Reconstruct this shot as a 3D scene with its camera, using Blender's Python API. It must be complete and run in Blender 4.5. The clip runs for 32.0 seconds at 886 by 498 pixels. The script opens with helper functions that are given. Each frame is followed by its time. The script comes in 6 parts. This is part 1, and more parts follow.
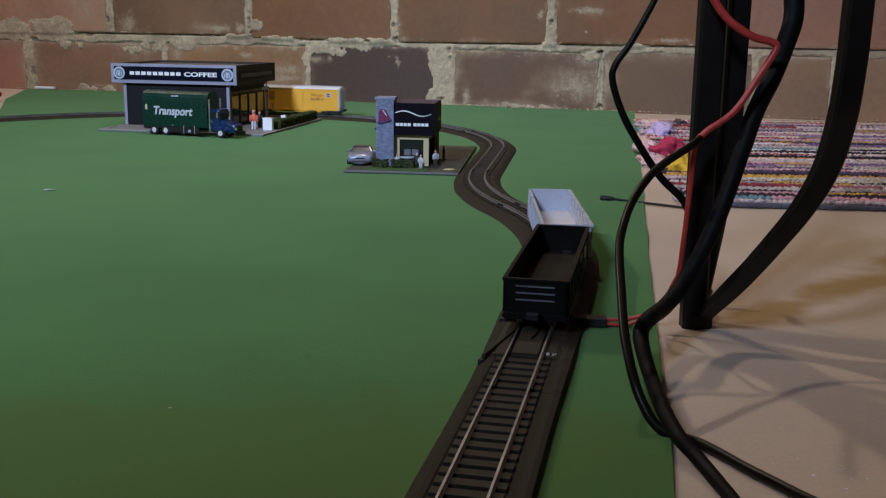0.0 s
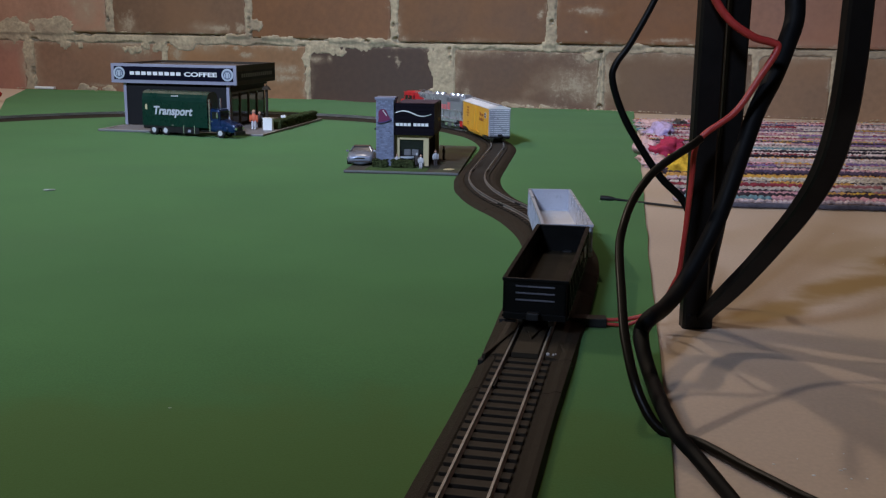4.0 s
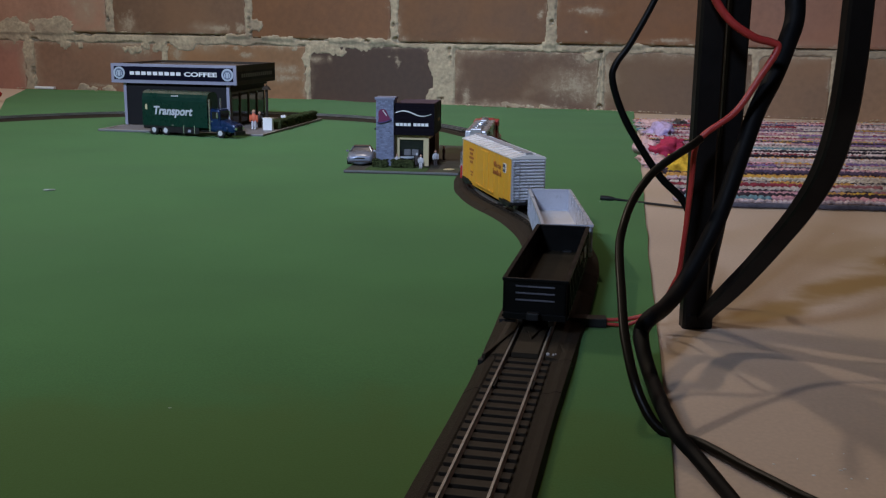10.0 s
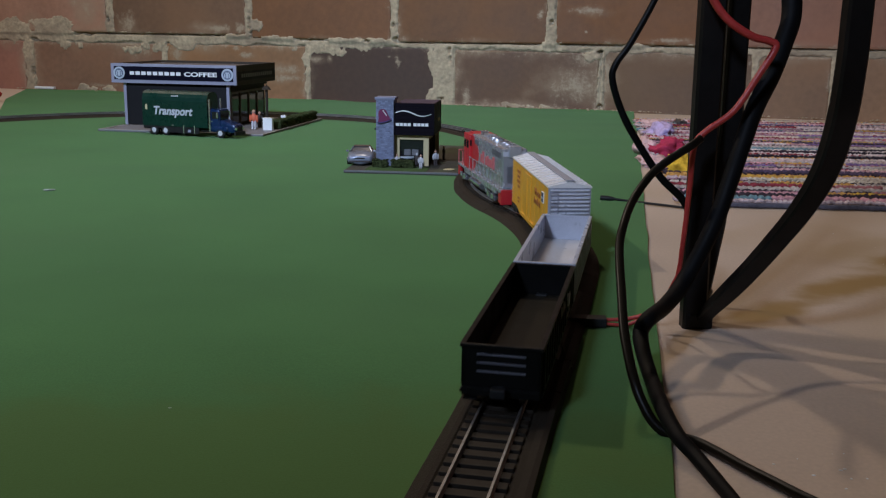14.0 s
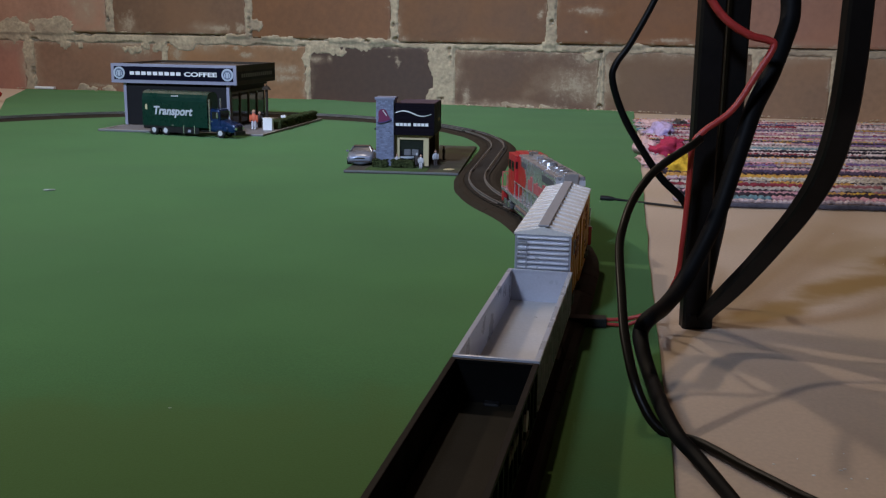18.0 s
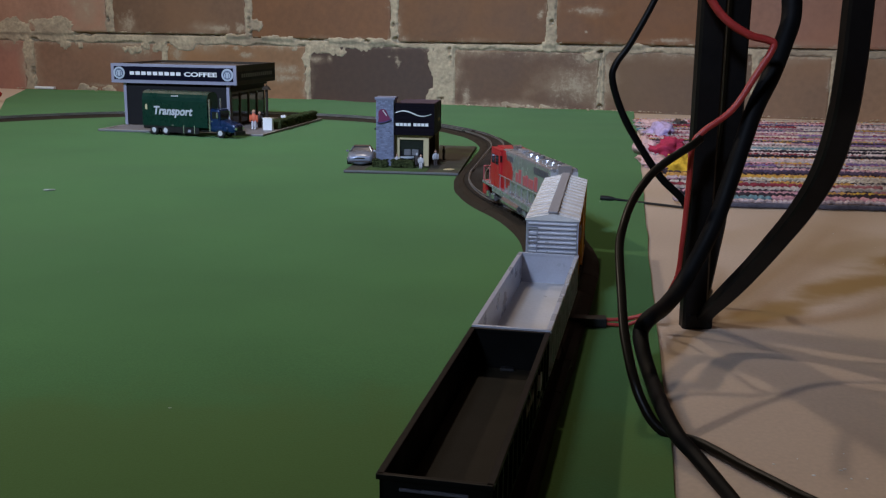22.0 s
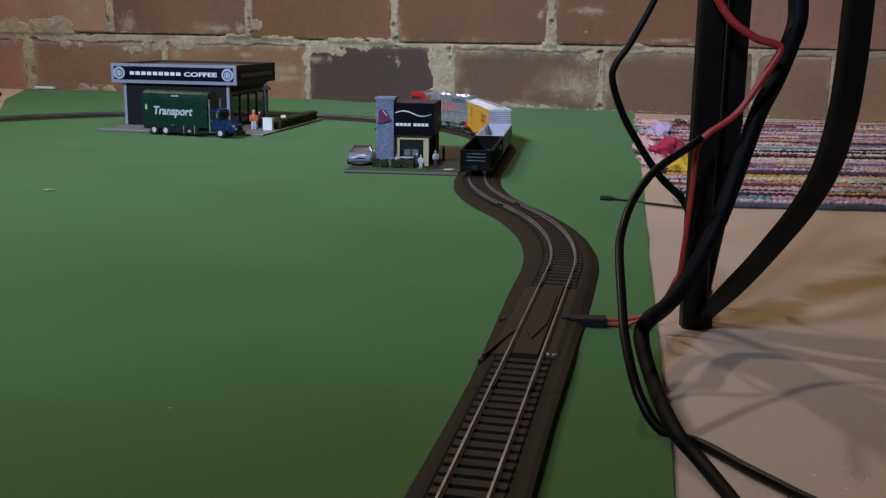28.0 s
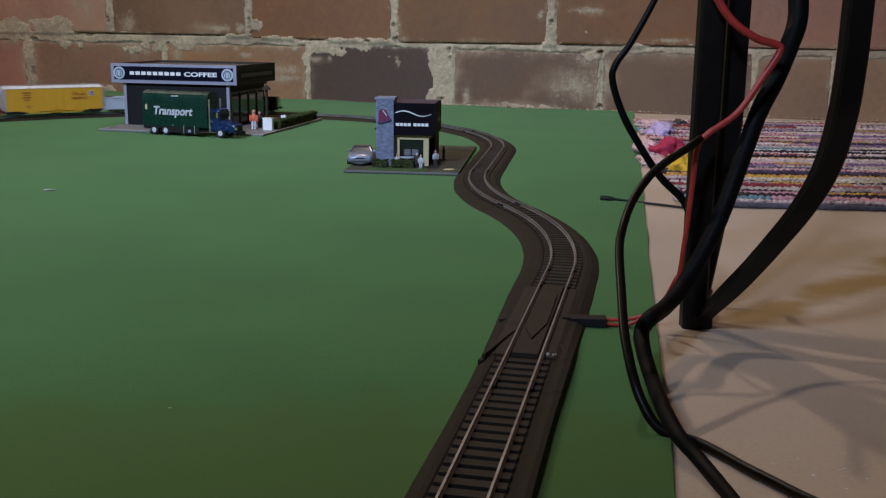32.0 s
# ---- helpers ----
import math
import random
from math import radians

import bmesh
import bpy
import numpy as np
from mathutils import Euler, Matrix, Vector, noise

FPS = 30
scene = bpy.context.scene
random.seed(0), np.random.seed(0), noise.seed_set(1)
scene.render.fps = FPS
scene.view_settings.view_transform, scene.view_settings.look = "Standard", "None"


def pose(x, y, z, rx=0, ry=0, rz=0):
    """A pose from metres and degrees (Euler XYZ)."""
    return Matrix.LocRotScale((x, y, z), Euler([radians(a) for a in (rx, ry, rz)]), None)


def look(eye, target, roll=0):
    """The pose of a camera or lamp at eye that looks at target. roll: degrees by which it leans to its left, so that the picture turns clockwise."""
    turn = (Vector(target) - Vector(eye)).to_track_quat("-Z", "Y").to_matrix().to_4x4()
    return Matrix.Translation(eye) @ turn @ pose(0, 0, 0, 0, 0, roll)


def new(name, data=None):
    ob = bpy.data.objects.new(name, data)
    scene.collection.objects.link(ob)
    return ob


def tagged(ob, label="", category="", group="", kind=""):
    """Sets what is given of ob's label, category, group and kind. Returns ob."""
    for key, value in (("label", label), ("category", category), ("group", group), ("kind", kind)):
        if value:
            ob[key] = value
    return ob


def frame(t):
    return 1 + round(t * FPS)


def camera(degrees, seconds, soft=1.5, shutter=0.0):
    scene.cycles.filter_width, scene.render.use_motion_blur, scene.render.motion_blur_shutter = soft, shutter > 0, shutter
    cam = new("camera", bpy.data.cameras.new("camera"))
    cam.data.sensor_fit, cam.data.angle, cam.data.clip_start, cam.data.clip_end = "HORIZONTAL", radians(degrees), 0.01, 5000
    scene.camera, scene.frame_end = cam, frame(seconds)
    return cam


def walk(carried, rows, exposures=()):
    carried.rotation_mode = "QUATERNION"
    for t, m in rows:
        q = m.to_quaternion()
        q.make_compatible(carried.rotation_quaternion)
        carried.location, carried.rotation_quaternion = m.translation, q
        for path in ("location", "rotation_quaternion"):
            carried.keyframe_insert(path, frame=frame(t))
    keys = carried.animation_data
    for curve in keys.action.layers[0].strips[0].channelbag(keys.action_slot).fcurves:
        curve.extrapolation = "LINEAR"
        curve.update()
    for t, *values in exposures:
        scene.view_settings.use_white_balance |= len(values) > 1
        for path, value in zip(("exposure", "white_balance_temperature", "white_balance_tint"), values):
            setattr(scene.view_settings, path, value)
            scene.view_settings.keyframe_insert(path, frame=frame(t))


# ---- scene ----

# ---------------------------------------------------------------- camera
cam = camera(47.5, 32.0, soft=1.3, shutter=1.0)
EYE = (0.0, 0.0, 0.16874)
PITCH, ROLL = radians(12.369), 0.782
AIM = (0.0, math.cos(PITCH), EYE[2] - math.sin(PITCH))
walk(cam, [(0.0, look(EYE, AIM, ROLL)), (32.0, look(EYE, AIM, ROLL))], exposures=[(0.0, 0.20), (2.5, 0.19), (6.0, 0.04), (9.0, 0.00), (13.0, 0.03), (17.0, 0.08), (20.0, 0.16), (22.0, 0.11), (25.0, 0.11), (28.5, 0.15), (31.0, 0.07), (32.0, 0.11)])

# ---------------------------------------------------------------- light
world = bpy.data.worlds.new("room_air")
world.use_nodes = True
world.node_tree.nodes["Background"].inputs[0].default_value = (0.5, 0.45, 0.42, 1)
world.node_tree.nodes["Background"].inputs[1].default_value = 0.02
scene.world = world


def area_lamp(name, eye, target, size, watts, colour, spread=180):
    data = bpy.data.lights.new(name, "AREA")
    data.shape, data.size, data.energy, data.color = "DISK", size, watts, colour
    data.spread = radians(spread)
    ob = new(name, data)
    ob.matrix_world = look(eye, target)
    return ob


area_lamp("window_light", (-1.27, -1.61, 1.95), (-0.02, 2.15, 0.0), 0.42, 8.4, (0.58, 0.72, 1.0), 42)
area_lamp("wall_lamp_light", (-1.78, 1.63, 2.1), (0.0, 1.3, 0.0), 0.06, 20.0, (1.0, 0.86, 0.71))
area_lamp("shelf_lamp_light", (-0.12, 1.66, 1.62), (0.0, 1.3, 0.0), 0.05, 6.2, (1.0, 0.83, 0.66))

# ---------------------------------------------------------------- materials


def material(name, colour, rough=0.6, metal=0.0, spread=0.15, grain=300.0, patch=30.0, bump=0.0, tint=None, tint_amount=0.0,
             spec=0.5, per_object=0.0, per_island=0.0, space="Object"):
    """A surface with grain and patches at two scales, an optional second tint in blotches, and a fine bump."""
    m = bpy.data.materials.new(name)
    m.use_nodes = True
    nt = m.node_tree
    N, L = nt.nodes, nt.links
    b = N["Principled BSDF"]
    tc = N.new("ShaderNodeTexCoord")
    n1, n2 = N.new("ShaderNodeTexNoise"), N.new("ShaderNodeTexNoise")
    n1.inputs["Scale"].default_value, n2.inputs["Scale"].default_value = grain, patch
    n1.inputs["Detail"].default_value = n2.inputs["Detail"].default_value = 5
    for n in (n1, n2):
        L.new(tc.outputs[space], n.inputs["Vector"])
    add = N.new("ShaderNodeMath")
    add.operation = "ADD"
    L.new(n1.outputs["Fac"], add.inputs[0])
    L.new(n2.outputs["Fac"], add.inputs[1])
    ramp = N.new("ShaderNodeMapRange")
    ramp.inputs["From Min"].default_value, ramp.inputs["From Max"].default_value = 0.6, 1.4
    ramp.inputs["To Min"].default_value, ramp.inputs["To Max"].default_value = 1 - spread, 1 + spread
    L.new(add.outputs[0], ramp.inputs["Value"])
    mul = N.new("ShaderNodeVectorMath")
    mul.operation = "SCALE"
    mul.inputs[0].default_value = colour[:3]
    L.new(ramp.outputs[0], mul.inputs["Scale"])
    out = mul.outputs[0]
    if tint:
        n3 = N.new("ShaderNodeTexNoise")
        n3.inputs["Scale"].default_value, n3.inputs["Detail"].default_value = patch * 0.45, 7
        L.new(tc.outputs[space], n3.inputs["Vector"])
        cut = N.new("ShaderNodeMapRange")
        cut.inputs["From Min"].default_value, cut.inputs["From Max"].default_value = 0.48, 0.66
        cut.inputs["To Max"].default_value = tint_amount
        L.new(n3.outputs["Fac"], cut.inputs["Value"])
        mix = N.new("ShaderNodeMix")
        mix.data_type = "RGBA"
        L.new(cut.outputs[0], mix.inputs[0])
        L.new(out, mix.inputs[6])
        mix.inputs[7].default_value = (*tint, 1)
        out = mix.outputs[2]
    if per_object or per_island:
        src = N.new("ShaderNodeObjectInfo").outputs["Random"] if per_object else N.new("ShaderNodeNewGeometry").outputs["Random Per Island"]
        mr = N.new("ShaderNodeMapRange")
        k = per_object or per_island
        mr.inputs["To Min"].default_value, mr.inputs["To Max"].default_value = 1 - k, 1 + k
        L.new(src, mr.inputs["Value"])
        sc = N.new("ShaderNodeVectorMath")
        sc.operation = "SCALE"
        L.new(out, sc.inputs[0])
        L.new(mr.outputs[0], sc.inputs["Scale"])
        out = sc.outputs[0]
    L.new(out, b.inputs["Base Color"])
    b.inputs["Metallic"].default_value = metal
    b.inputs["Specular IOR Level"].default_value = spec
    rr = N.new("ShaderNodeMapRange")
    rr.inputs["From Min"].default_value, rr.inputs["From Max"].default_value = 0.3, 0.7
    rr.inputs["To Min"].default_value, rr.inputs["To Max"].default_value = max(0.02, rough - 0.08), min(1, rough + 0.08)
    L.new(n2.outputs["Fac"], rr.inputs["Value"])
    L.new(rr.outputs[0], b.inputs["Roughness"])
    if bump:
        bp = N.new("ShaderNodeBump")
        bp.inputs["Strength"].default_value, bp.inputs["Distance"].default_value = 0.6, bump
        L.new(add.outputs[0], bp.inputs["Height"])
        L.new(bp.outputs[0], b.inputs["Normal"])
    return m


def glass_material(name, colour, rough=0.05):
    m = bpy.data.materials.new(name)
    m.use_nodes = True
    b = m.node_tree.nodes["Principled BSDF"]
    b.inputs["Base Color"].default_value = (*colour, 1)
    b.inputs["Roughness"].default_value = rough
    b.inputs["Specular IOR Level"].default_value = 0.6
    return m


def brick_material(name, colour, smears, mortar=(0.36, 0.285, 0.19), edge=0.045, haze=0.0):
    """Clay block: mottled face, mortar dragged raggedly over its rim and left in smears (place along, height, half sizes)."""
    m = material(name, colour, rough=0.66, spread=0.20, grain=90, patch=9, bump=0.0003, tint=tuple(min(1, c * f) for c, f in zip(colour, (1.35, 1.25, 1.1))), tint_amount=0.55)
    nt = m.node_tree
    N, L = nt.nodes, nt.links
    b = N["Principled BSDF"]
    old = b.inputs["Base Color"].links[0].from_socket
    tc = N.new("ShaderNodeTexCoord")
    sep = N.new("ShaderNodeSeparateXYZ")
    L.new(tc.outputs["Generated"], sep.inputs[0])

    def math_node(op, a, bb=None):
        n = N.new("ShaderNodeMath")
        n.operation = op
        for k, x in enumerate((a, bb)):
            if x is None:
                continue
            if isinstance(x, (int, float)):
                n.inputs[k].default_value = x
            else:
                L.new(x, n.inputs[k])
        return n.outputs[0]

    def fine(scale, detail, rough):
        n = N.new("ShaderNodeTexNoise")
        n.inputs["Scale"].default_value, n.inputs["Detail"].default_value, n.inputs["Roughness"].default_value = scale, detail, rough
        L.new(tc.outputs["Object"], n.inputs["Vector"])
        return math_node("SUBTRACT", n.outputs["Fac"], 0.5)
    ragged, broad, streak = fine(34, 10, 0.74), fine(9, 3, 0.5), fine(150, 6, 0.7)
    # rim: distance from the block's edge, made uneven
    ex = math_node("MULTIPLY", math_node("MINIMUM", sep.outputs["X"], math_node("SUBTRACT", 1.0, sep.outputs["X"])), 2.6)
    ez = math_node("MINIMUM", sep.outputs["Z"], math_node("SUBTRACT", 1.0, sep.outputs["Z"]))
    rim = math_node("SUBTRACT", edge, math_node("MINIMUM", ex, ez))
    v = math_node("ADD", math_node("MULTIPLY", rim, 6.0), math_node("MULTIPLY", broad, 1.1))
    for x, z, rx, rz in smears:
        off, sc, ln = N.new("ShaderNodeVectorMath"), N.new("ShaderNodeVectorMath"), N.new("ShaderNodeVectorMath")
        off.operation, sc.operation, ln.operation = "SUBTRACT", "MULTIPLY", "LENGTH"
        L.new(tc.outputs["Object"], off.inputs[0])
        off.inputs[1].default_value = (x, 0, z)
        L.new(off.outputs[0], sc.inputs[0])
        sc.inputs[1].default_value = (0.85 / rx, 0, 0.85 / rz)
        L.new(sc.outputs[0], ln.inputs[0])
        v = math_node("MAXIMUM", v, math_node("SUBTRACT", 0.74, math_node("MULTIPLY", ln.outputs["Value"], 0.80)))
    core = math_node("ADD", v, math_node("ADD", math_node("MULTIPLY", ragged, 2.9), math_node("MULTIPLY", streak, 1.7)))
    cut = N.new("ShaderNodeMapRange")
    cut.inputs["From Min"].default_value, cut.inputs["From Max"].default_value = 0.22, 0.80
    cut.inputs["To Max"].default_value = 0.80
    L.new(core, cut.inputs["Value"])
    # a thin wash of lime round the smears and in drifting clouds
    cloud = math_node("ADD", math_node("ADD", haze, math_node("MULTIPLY", v, 0.55)), math_node("ADD", math_node("MULTIPLY", broad, 1.5), math_node("MULTIPLY", ragged, 0.9)))
    wash = N.new("ShaderNodeMapRange")
    wash.interpolation_type = "SMOOTHSTEP"
    wash.inputs["From Min"].default_value, wash.inputs["From Max"].default_value = -0.10, 0.70
    wash.inputs["To Max"].default_value = 0.55
    L.new(cloud, wash.inputs["Value"])
    thin = N.new("ShaderNodeMix")
    thin.data_type = "RGBA"
    L.new(wash.outputs[0], thin.inputs[0])
    L.new(old, thin.inputs[6])
    thin.inputs[7].default_value = (mortar[0] * 0.84, mortar[1] * 0.77, mortar[2] * 0.74, 1)
    old = thin.outputs[2]
    mix = N.new("ShaderNodeMix")
    mix.data_type = "RGBA"
    L.new(cut.outputs[0], mix.inputs[0])
    L.new(old, mix.inputs[6])
    mix.inputs[7].default_value = (*mortar, 1)
    L.new(mix.outputs[2], b.inputs["Base Color"])
    return m


M = {}
M["felt"] = material("green_felt", (0.071, 0.168, 0.053), rough=0.95, spread=0.22, grain=900, patch=7, bump=0.0002, tint=(0.085, 0.165, 0.06), tint_amount=0.35, spec=0.1)
felt = M["felt"].node_tree.nodes["Principled BSDF"]
felt.inputs["Sheen Weight"].default_value, felt.inputs["Sheen Roughness"].default_value, felt.inputs["Sheen Tint"].default_value = 0.22, 0.4, (0.50, 0.85, 0.64, 1)
M["lint"] = material("grey_green_lint", (0.34, 0.38, 0.33), rough=0.95, spread=0.3, spec=0.05)
M["concrete"] = material("painted_concrete", (0.54, 0.425, 0.335), rough=0.5, spread=0.12, grain=420, patch=9, tint=(0.47, 0.355, 0.23), tint_amount=0.6)


def tint_lobes(m, lobes, colour, amount):
    """Lays a ragged tint, made of slanting lobes (x, y, turn, half length, half width), over a surface's colour."""
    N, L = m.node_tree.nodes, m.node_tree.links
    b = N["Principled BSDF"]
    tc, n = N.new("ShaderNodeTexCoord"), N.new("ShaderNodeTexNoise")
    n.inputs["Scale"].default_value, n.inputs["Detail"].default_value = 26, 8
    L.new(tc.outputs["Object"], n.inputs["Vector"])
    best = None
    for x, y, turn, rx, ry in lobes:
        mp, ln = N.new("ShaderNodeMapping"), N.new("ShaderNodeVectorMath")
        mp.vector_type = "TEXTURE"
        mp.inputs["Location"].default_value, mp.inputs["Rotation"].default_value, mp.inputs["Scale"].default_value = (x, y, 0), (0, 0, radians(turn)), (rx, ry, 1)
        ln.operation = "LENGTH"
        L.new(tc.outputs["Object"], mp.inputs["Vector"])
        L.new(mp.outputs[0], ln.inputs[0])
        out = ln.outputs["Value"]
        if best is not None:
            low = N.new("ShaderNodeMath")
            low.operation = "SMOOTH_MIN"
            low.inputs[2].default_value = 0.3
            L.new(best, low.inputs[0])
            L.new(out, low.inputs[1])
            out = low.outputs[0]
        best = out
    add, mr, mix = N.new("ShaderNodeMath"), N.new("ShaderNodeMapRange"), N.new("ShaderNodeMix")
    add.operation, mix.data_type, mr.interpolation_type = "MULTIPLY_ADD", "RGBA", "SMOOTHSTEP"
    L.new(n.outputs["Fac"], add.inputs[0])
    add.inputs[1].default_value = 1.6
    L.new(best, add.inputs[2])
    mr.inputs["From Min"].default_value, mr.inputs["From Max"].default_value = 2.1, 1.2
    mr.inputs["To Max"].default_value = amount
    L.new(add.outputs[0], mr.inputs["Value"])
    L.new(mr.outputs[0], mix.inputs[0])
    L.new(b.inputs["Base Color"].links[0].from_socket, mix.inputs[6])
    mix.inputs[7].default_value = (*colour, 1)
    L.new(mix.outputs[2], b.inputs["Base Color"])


# Olive lobes put the weaker blue light near the camera into the felt's colour.
tint_lobes(M["felt"], ((-0.12, 0.36, 4, 0.30, 0.085), (-0.42, 0.42, -20, 0.16, 0.08)), (0.082, 0.130, 0.030), 0.6)
# Ochre bands put the legs' window-light shadow into the concrete's colour.
tint_lobes(M["concrete"], ((0.20, 0.598, 36, 0.050, 0.017), (0.285, 0.672, 38, 0.070, 0.022), (0.36, 0.745, 40, 0.06, 0.03)), (0.31, 0.185, 0.055), 0.92)
# Fainter brown patches elsewhere on the floor.
tint_lobes(M["concrete"], ((0.33, 0.79, 40, 0.09, 0.02), (0.24, 0.33, -20, 0.05, 0.02)), (0.40, 0.28, 0.15), 0.4)
M["brick"] = brick_material("red_clay_block", (0.175, 0.088, 0.052), ())
M["mortar"] = material("lime_mortar", (0.385, 0.312, 0.208), rough=0.9, spread=0.45, grain=140, patch=26, bump=0.002, tint=(0.26, 0.20, 0.135), tint_amount=0.85)
M["plaster"] = material("plain_wall_plaster", (0.33, 0.285, 0.245), rough=0.9, spread=0.08, grain=60, patch=4)
M["roadbed"] = material("dark_grey_plastic_ballast", (0.0310, 0.0247, 0.0182), rough=0.65, spread=0.35, grain=1400, patch=40, bump=0.0005, spec=0.10)
M["tie"] = material("brown_black_plastic_ties", (0.026, 0.020, 0.0145), rough=0.6, spec=0.2, spread=0.25, grain=1500, patch=200, per_object=0.25)
M["tie_far"] = material("brown_black_ties_joined", (0.019, 0.016, 0.013), spec=0.2, rough=0.7, spread=0.2, grain=1500, patch=200, per_island=0.25)
M["plate"] = material("dark_brown_plastic_plate", (0.032, 0.0245, 0.0165), spec=0.2, rough=0.6, spread=0.3, grain=900, patch=60, bump=0.0002)
M["rail"] = material("steel_rail", (0.38, 0.385, 0.39), rough=0.36, metal=0.85, spread=0.3, grain=700, patch=60)
M["black"] = material("black_plastic", (0.012, 0.012, 0.013), rough=0.5, spread=0.2, grain=900, patch=90, spec=0.25)
M["black_gloss"] = material("black_cable_sheath", (0.004, 0.004, 0.0045), rough=0.40, spread=0.3, grain=300, patch=40, spec=0.14)
M["black_rubber"] = material("matt_black_cable_sheath", (0.004, 0.004, 0.0045), rough=0.58, spread=0.3, grain=300, patch=40, spec=0.10)
M["brown_cable"] = material("dark_brown_cable_sheath", (0.008, 0.006, 0.004), rough=0.38, spread=0.25, grain=300, patch=40, spec=0.14)
M["red_wire"] = material("red_cable_sheath", (0.42, 0.035, 0.030), rough=0.45, spread=0.2, grain=300, patch=60)
# Brown blotches on the black stand in for sheen on the lit legs.
M["black_steel"] = material("black_painted_steel", (0.005, 0.0045, 0.0045), rough=0.46, spread=0.3, grain=260, patch=24, tint=(0.030, 0.025, 0.020), tint_amount=0.45, bump=0.0002, spec=0.20)
M["gon_black"] = material("black_wagon_plastic", (0.004, 0.004, 0.004), rough=0.45, spread=0.2, grain=900, patch=60, spec=0.12)
M["gon_floor"] = material("dusty_brown_wagon_floor", (0.018, 0.0145, 0.0095), rough=0.55, spread=0.35, grain=900, patch=40, spec=0.1)
M["gon_grey"] = material("silver_grey_wagon_plastic", (0.45, 0.47, 0.55), rough=0.30, spread=0.10, grain=900, patch=60, metal=0.05)
M["gon_deck"] = material("scuffed_silver_wagon_floor", (0.60, 0.58, 0.58), rough=0.34, spread=0.12, grain=500, patch=45, metal=0.08, tint=(0.50, 0.46, 0.41), tint_amount=0.6)
M["yellow"] = material("chrome_yellow_paint", (0.72, 0.36, 0.035), rough=0.45, spread=0.06, grain=900, patch=50)
M["silver"] = material("silver_paint", (0.42, 0.44, 0.52), rough=0.36, metal=0.35, spread=0.08, grain=900, patch=60)
# Lighter than the end panels' silver, so the ribs' glint is in the colour.
M["rib_silver"] = material("glinting_rib_silver", (0.80, 0.81, 0.88), rough=0.34, metal=0.3, spread=0.08, grain=900, patch=60)
M["walk_grey"] = material("grey_running_board", (0.33, 0.33, 0.37), rough=0.5, spread=0.1, grain=900, patch=60)
M["roof_silver"] = material("silver_roof_paint", (0.80, 0.78, 0.78), rough=0.42, metal=0.2, spread=0.08, grain=900, patch=60)
M["brown_ink"] = material("brown_red_lettering", (0.36, 0.12, 0.03), rough=0.6, spread=0.05)
M["blue_badge"] = material("blue_badge_paint", (0.03, 0.04, 0.12), rough=0.5, spread=0.05)
M["red"] = material("red_paint", (0.46, 0.020, 0.026), rough=0.38, spread=0.08, grain=900, patch=60)
M["pink_ink"] = material("faded_red_lettering", (0.50, 0.12, 0.13), rough=0.6, spread=0.05)
M["white"] = material("white_paint", (0.78, 0.78, 0.78), rough=0.5, spread=0.05)
M["pale_ink"] = material("pale_grey_lettering", (0.50, 0.51, 0.57), rough=0.5, spread=0.05)
M["window_dark"] = glass_material("dark_window_plastic", (0.012, 0.012, 0.014))
M["sign_navy"] = material("navy_sign_panel", (0.003, 0.003, 0.011), rough=0.55, spread=0.1, grain=900, patch=60, spec=0.08)
M["fascia_grey"] = material("pale_grey_printed_board", (0.27, 0.27, 0.345), rough=0.6, spread=0.06, grain=900, patch=60)
M["charcoal"] = material("charcoal_printed_board", (0.010, 0.0095, 0.011), rough=0.7, spread=0.15, grain=900, patch=60, spec=0.2)
M["brown_board"] = material("brown_printed_board", (0.040, 0.031, 0.023), rough=0.7, spread=0.2, grain=900, patch=60, spec=0.2)
M["roof_board"] = material("dark_roof_board", (0.10, 0.085, 0.08), rough=0.7, spread=0.15, grain=600, patch=60)
M["paving"] = material("grey_printed_paving", (0.15, 0.15, 0.165), rough=0.6, spread=0.25, grain=900, patch=90)
M["kerb"] = material("pale_printed_kerb", (0.30, 0.29, 0.29), rough=0.7, spread=0.12, grain=900, patch=60)
M["hedge"] = material("dark_hedge_flock", (0.040, 0.050, 0.020), rough=0.95, spread=0.5, grain=1500, patch=250, bump=0.001, spec=0.1, per_island=0.35)
M["emblem"] = material("pale_emblem_print", (0.42, 0.47, 0.53), rough=0.6, spread=0.08)
M["emblem_ring"] = material("grey_emblem_ring", (0.10, 0.13, 0.19), rough=0.6, spread=0.08)
M["truck_green"] = material("dark_green_truck_paint", (0.003, 0.027, 0.018), rough=0.30, spec=0.4, spread=0.08, grain=900, patch=60)
M["truck_blue"] = material("metallic_blue_truck_paint", (0.007, 0.026, 0.085), rough=0.28, spread=0.1, metal=0.2, grain=900, patch=60)
M["chrome"] = material("chrome_plastic", (0.70, 0.70, 0.72), rough=0.18, metal=0.9, spread=0.05)
M["rim_silver"] = material("bright_silver_rim_paint", (0.52, 0.52, 0.55), rough=0.35, spread=0.05)
M["tyre"] = material("black_rubber", (0.012, 0.012, 0.012), rough=0.8, spread=0.2)
M["stone_blue"] = material("blue_grey_stone_print", (0.19, 0.21, 0.31), rough=0.75, spread=0.4, grain=900, patch=420)
M["stone_cap"] = material("blue_grey_cap", (0.20, 0.21, 0.29), rough=0.7, spread=0.1)
M["aubergine"] = material("black_purple_board", (0.006, 0.0045, 0.0085), rough=0.6, spread=0.15, grain=900, patch=60, spec=0.06)
